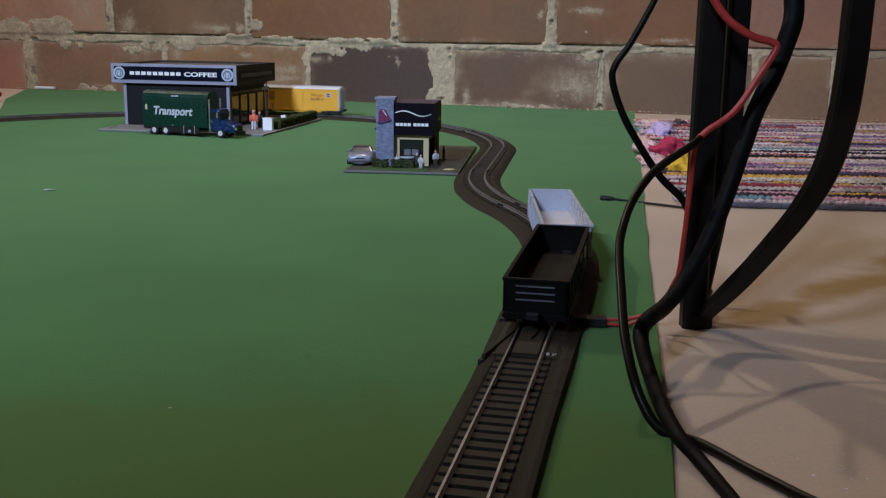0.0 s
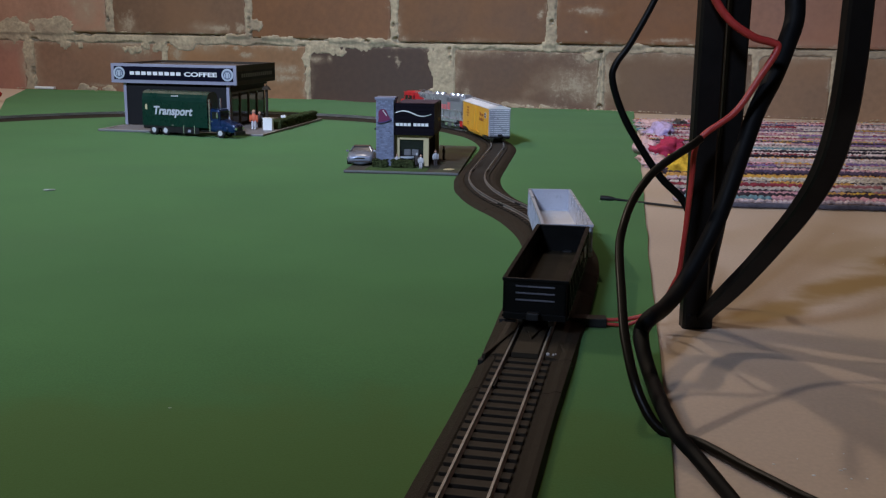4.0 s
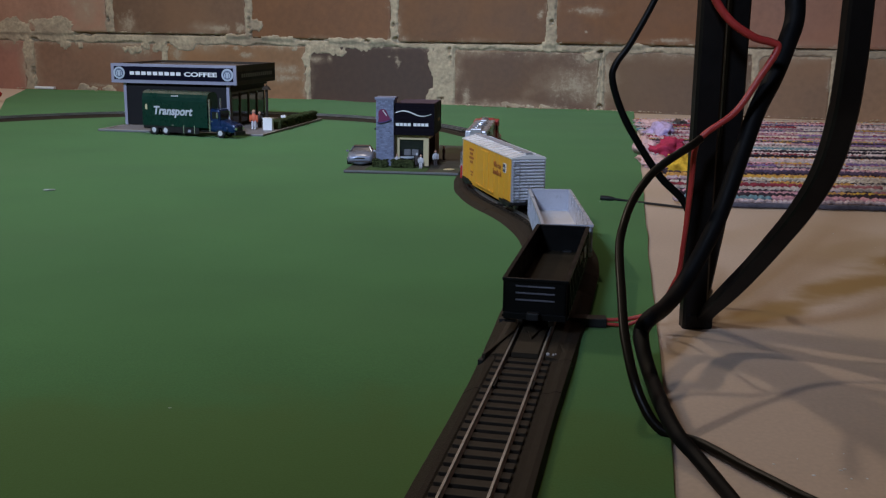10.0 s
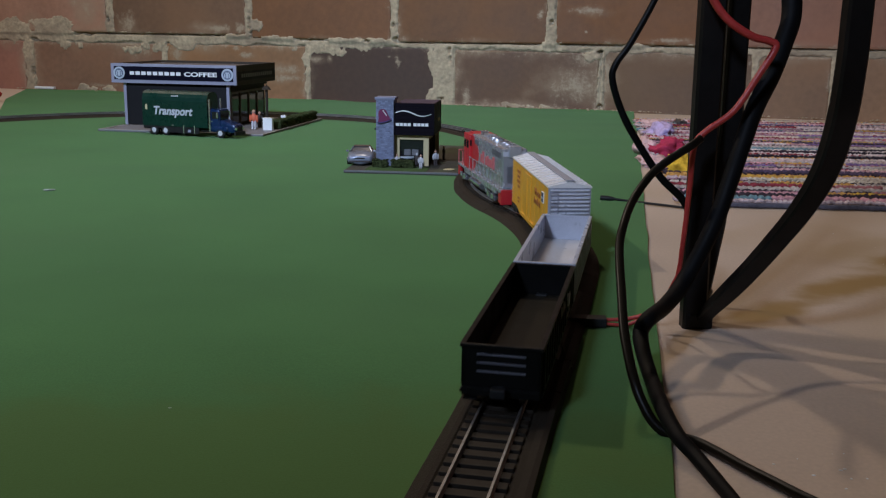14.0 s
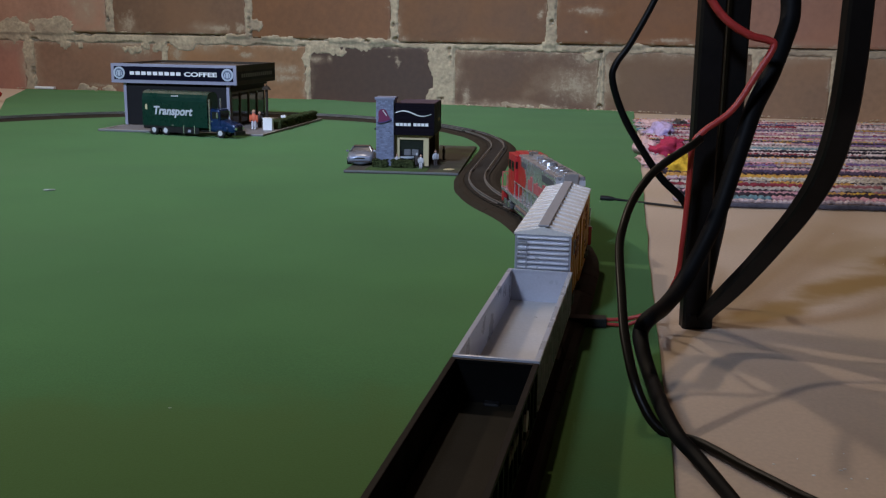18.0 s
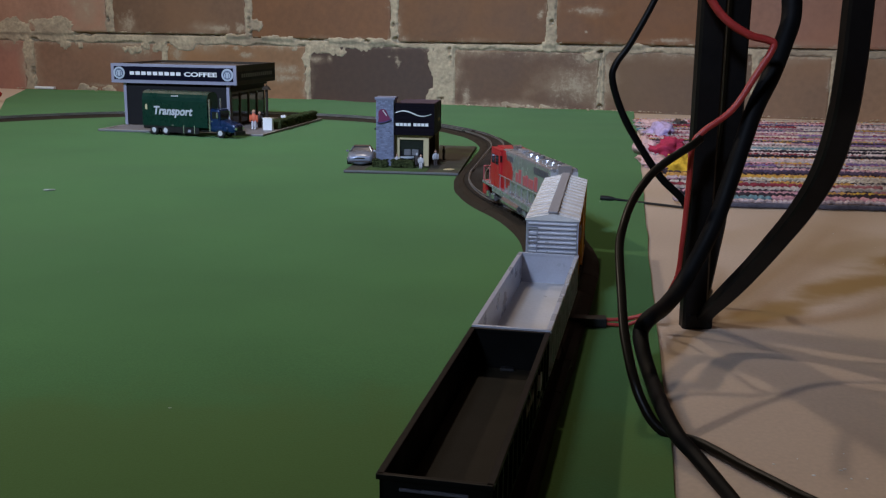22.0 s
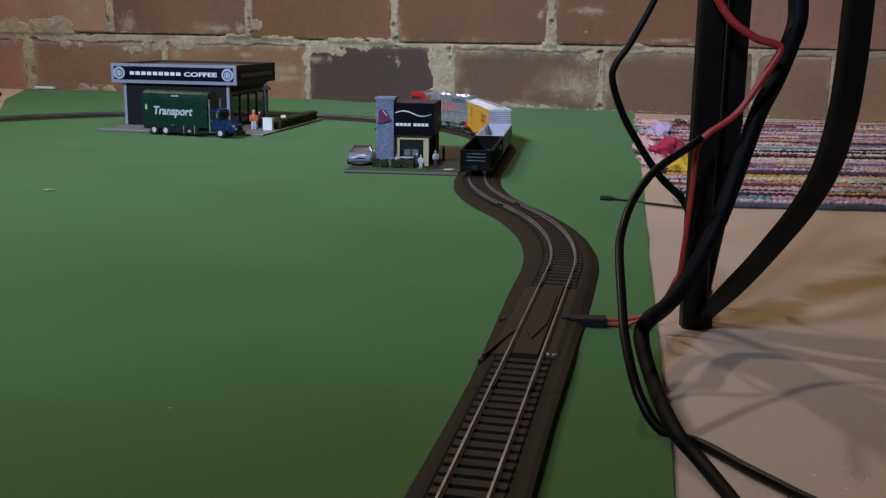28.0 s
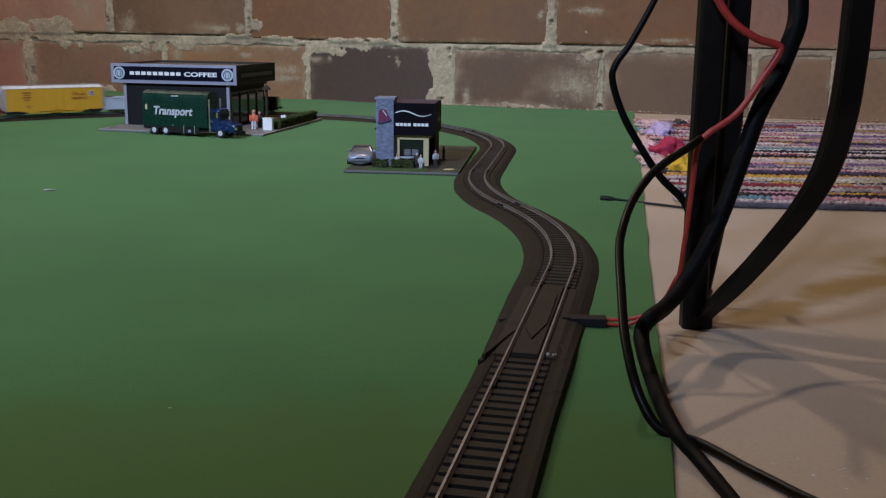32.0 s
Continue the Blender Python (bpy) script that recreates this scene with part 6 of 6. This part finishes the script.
# ---------------------------------------------------------------- parked car
def sedan():
    """A small saloon facing the camera side, built from lofted cross-sections."""
    car = thing("parked_car", T @ pose(-0.0225, 0.0260, 0.0031, 0, 0, 6), "silver toy sedan parked on the lot", "toy car")
    # stations along the length: y, half width, sill, waist
    st = [(-0.0300, 0.0120, 0.0045, 0.0085), (-0.0285, 0.0140, 0.0035, 0.0110), (-0.0200, 0.0156, 0.0032, 0.0130), (-0.0080, 0.0160, 0.0032, 0.0142), (0.0150, 0.0160, 0.0032, 0.0146), (0.0260, 0.0152, 0.0036, 0.0144), (0.0300, 0.0130, 0.0050, 0.0125)]
    bm = bmesh.new()
    rings = []
    for y, w, a, b in st:
        sec = [(-w * 0.92, a), (-w, a + (b - a) * 0.35), (-w * 0.99, a + (b - a) * 0.75), (-w * 0.86, b), (0, b + 0.0012), (w * 0.86, b), (w * 0.99, a + (b - a) * 0.75), (w, a + (b - a) * 0.35), (w * 0.92, a)]
        rings.append([bm.verts.new((x, y, z)) for x, z in sec])
    for A, B in zip(rings, rings[1:]):
        for k in range(9):
            bm.faces.new((A[k], A[(k + 1) % 9], B[(k + 1) % 9], B[k]))
    bm.faces.new(rings[0])
    bm.faces.new(rings[-1][::-1])
    bmesh.ops.recalc_face_normals(bm, faces=bm.faces)
    bmesh.ops.subdivide_edges(bm, edges=bm.edges, cuts=1, use_grid_fill=True, smooth=0.4)
    part("body", bm, "car_silver", car, smooth=True)
    bm = bmesh.new()
    low = [(-0.0137, -0.0100, 0.0142), (0.0137, -0.0100, 0.0142), (0.0137, 0.0235, 0.0142), (-0.0137, 0.0235, 0.0142)]
    top = [(-0.0100, -0.0015, 0.0196), (0.0100, -0.0015, 0.0196), (0.0102, 0.0140, 0.0196), (-0.0102, 0.0140, 0.0196)]
    A, B = [bm.verts.new(p) for p in low], [bm.verts.new(p) for p in top]
    for k in range(4):
        bm.faces.new((A[k], A[(k + 1) % 4], B[(k + 1) % 4], B[k]))
    bm.faces.new(B)
    bm.faces.new(A[::-1])
    bmesh.ops.recalc_face_normals(bm, faces=bm.faces)
    bmesh.ops.bevel(bm, geom=list(bm.edges), offset=0.0012, segments=2, affect="EDGES")
    part("glasshouse", bm, "car_glass", car, "grey tinted windows", smooth=False)
    part("roof", boxes((-0.0100, 0.0100, -0.0020, 0.0145, 0.0192, 0.0203), bevel=0.0005), "car_glass", car)
    for sg in (-1, 1):
        part("headlight", boxes((*sorted((sg * 0.0070, sg * 0.0125)), -0.0298, -0.0280, 0.0088, 0.0112), bevel=0.0006), "fascia_grey", car)
        part("mirror", boxes((*sorted((sg * 0.0150, sg * 0.0182)), -0.0085, -0.0060, 0.0140, 0.0162), bevel=0.0006), "car_silver", car)
        bm = bmesh.new()
        tube(bm, [(sg * 0.0134, -0.0104, 0.0143), (sg * 0.0100, -0.0018, 0.0197)], 0.0008, 6)
        part("pillar", bm, "car_silver", car)
        for y in (-0.0185, 0.0180):
            bm = bmesh.new()
            turn = Matrix.Translation((sg * 0.0132, y, 0.0052)) @ Matrix.Rotation(radians(90), 4, "Y")
            cyl(bm, 0.0052, 0.0050, turn, 20)
            wh = part("wheel", bm, "tyre", car)
            bm = bmesh.new()
            cyl(bm, 0.0032, 0.0006, turn @ Matrix.Translation((0, 0, sg * 0.0027)), 16)
            part("rim", bm, "chrome", wh)
    part("grille", boxes((-0.0060, 0.0060, -0.0303, -0.0292, 0.0080, 0.0098), bevel=0.0003), "black", car)
    part("bumper", boxes((-0.0125, 0.0125, -0.0308, -0.0290, 0.0040, 0.0062), bevel=0.0006), "figure_dark", car)
    return car


sedan()

# ---------------------------------------------------------------- movement
GREY_GAP, BOX_GAP, LOCO_GAP = 0.161, 0.333, 0.5315        # places behind the black wagon
# the black wagon and, once coupled, the whole train: seconds and metres along the track
TRAIN = [(0.0, 0.297), (12.2, 0.297), (12.6, 0.281), (13.0, 0.252), (13.4, 0.224), (13.8, 0.193), (14.2, 0.161), (14.5, 0.138), (15.2, 0.086), (16.0, 0.035), (16.5, 0.010), (16.8, 0.0), (18.3, 0.0), (18.5, 0.010), (18.8, 0.038), (19.0, 0.044),
         (23.8, 0.044), (24.0, 0.045), (24.2, 0.061), (24.4, 0.089), (24.6, 0.120), (24.8, 0.153), (25.0, 0.191), (25.2, 0.233), (25.5, 0.290), (26.0, 0.398), (26.5, 0.514), (27.0, 0.638), (27.5, 0.768), (28.0, 0.893), (28.5, 1.018), (29.0, 1.145),
         (29.5, 1.273), (30.0, 1.403), (30.5, 1.532), (31.0, 1.662), (31.3, 1.735), (31.6, 1.803), (32.0, 1.890)]
# the boxcar (5 mm on) and the locomotive before they couple up
SHUNT = [(0.0, 1.760), (0.5, 1.695), (1.0, 1.629), (1.5, 1.570), (2.0, 1.510), (2.5, 1.437), (3.0, 1.364), (3.5, 1.298), (4.0, 1.240), (4.5, 1.184), (5.0, 1.132), (5.5, 1.082), (6.0, 1.034), (6.5, 0.976), (7.0, 0.920), (7.4, 0.907), (8.0, 0.903),
         (8.5, 0.828), (9.0, 0.750), (9.5, 0.706), (10.0, 0.670), (10.5, 0.645), (11.0, 0.629), (12.0, 0.627)]


def along(s, base):
    """The pose of a car whose bogies, base metres before and behind its middle, follow the track."""
    ax, ay, _ = track(s - base)
    bx, by, _ = track(s + base)
    return pose((ax + bx) / 2, (ay + by) / 2, 0.0095, 0, 0, math.degrees(math.atan2(by - ay, bx - ax)) - 90)


def motions():
    walk(black_gondola, [(t, along(s, 0.058)) for t, s in TRAIN])
    walk(grey_gondola, [(t, along(s + GREY_GAP, 0.058)) for t, s in TRAIN])
    late = [(t, s) for t, s in TRAIN if t > 12.3]
    walk(yellow_boxcar, [(t, along(s + 0.005, 0.066)) for t, s in SHUNT] + [(t, along(s + BOX_GAP, 0.066)) for t, s in late])
    walk(engine, [(t, along(s + LOCO_GAP - 0.328, 0.066)) for t, s in SHUNT] + [(t, along(s + LOCO_GAP, 0.066)) for t, s in late])
    # the hanging cables sway a little
    for ob, turns in ((thick_cable, [(0, -0.8), (7.5, -0.5), (12, -0.8), (17, -1.6), (19, -1.2), (24, -1.2), (25.5, -0.2), (28, 0.0), (32, 0.0)]),
                      (red_cable, [(0, 0), (7.5, 0.35), (12, 0.1), (17, -0.5), (19, -0.6), (24, -0.6), (25.5, 0.5), (28, 0.8), (32, 0.8)])):
        o = ob.matrix_basis.translation.copy()
        walk(ob, [(t, pose(*o, 0, a, 0)) for t, a in turns])


motions()
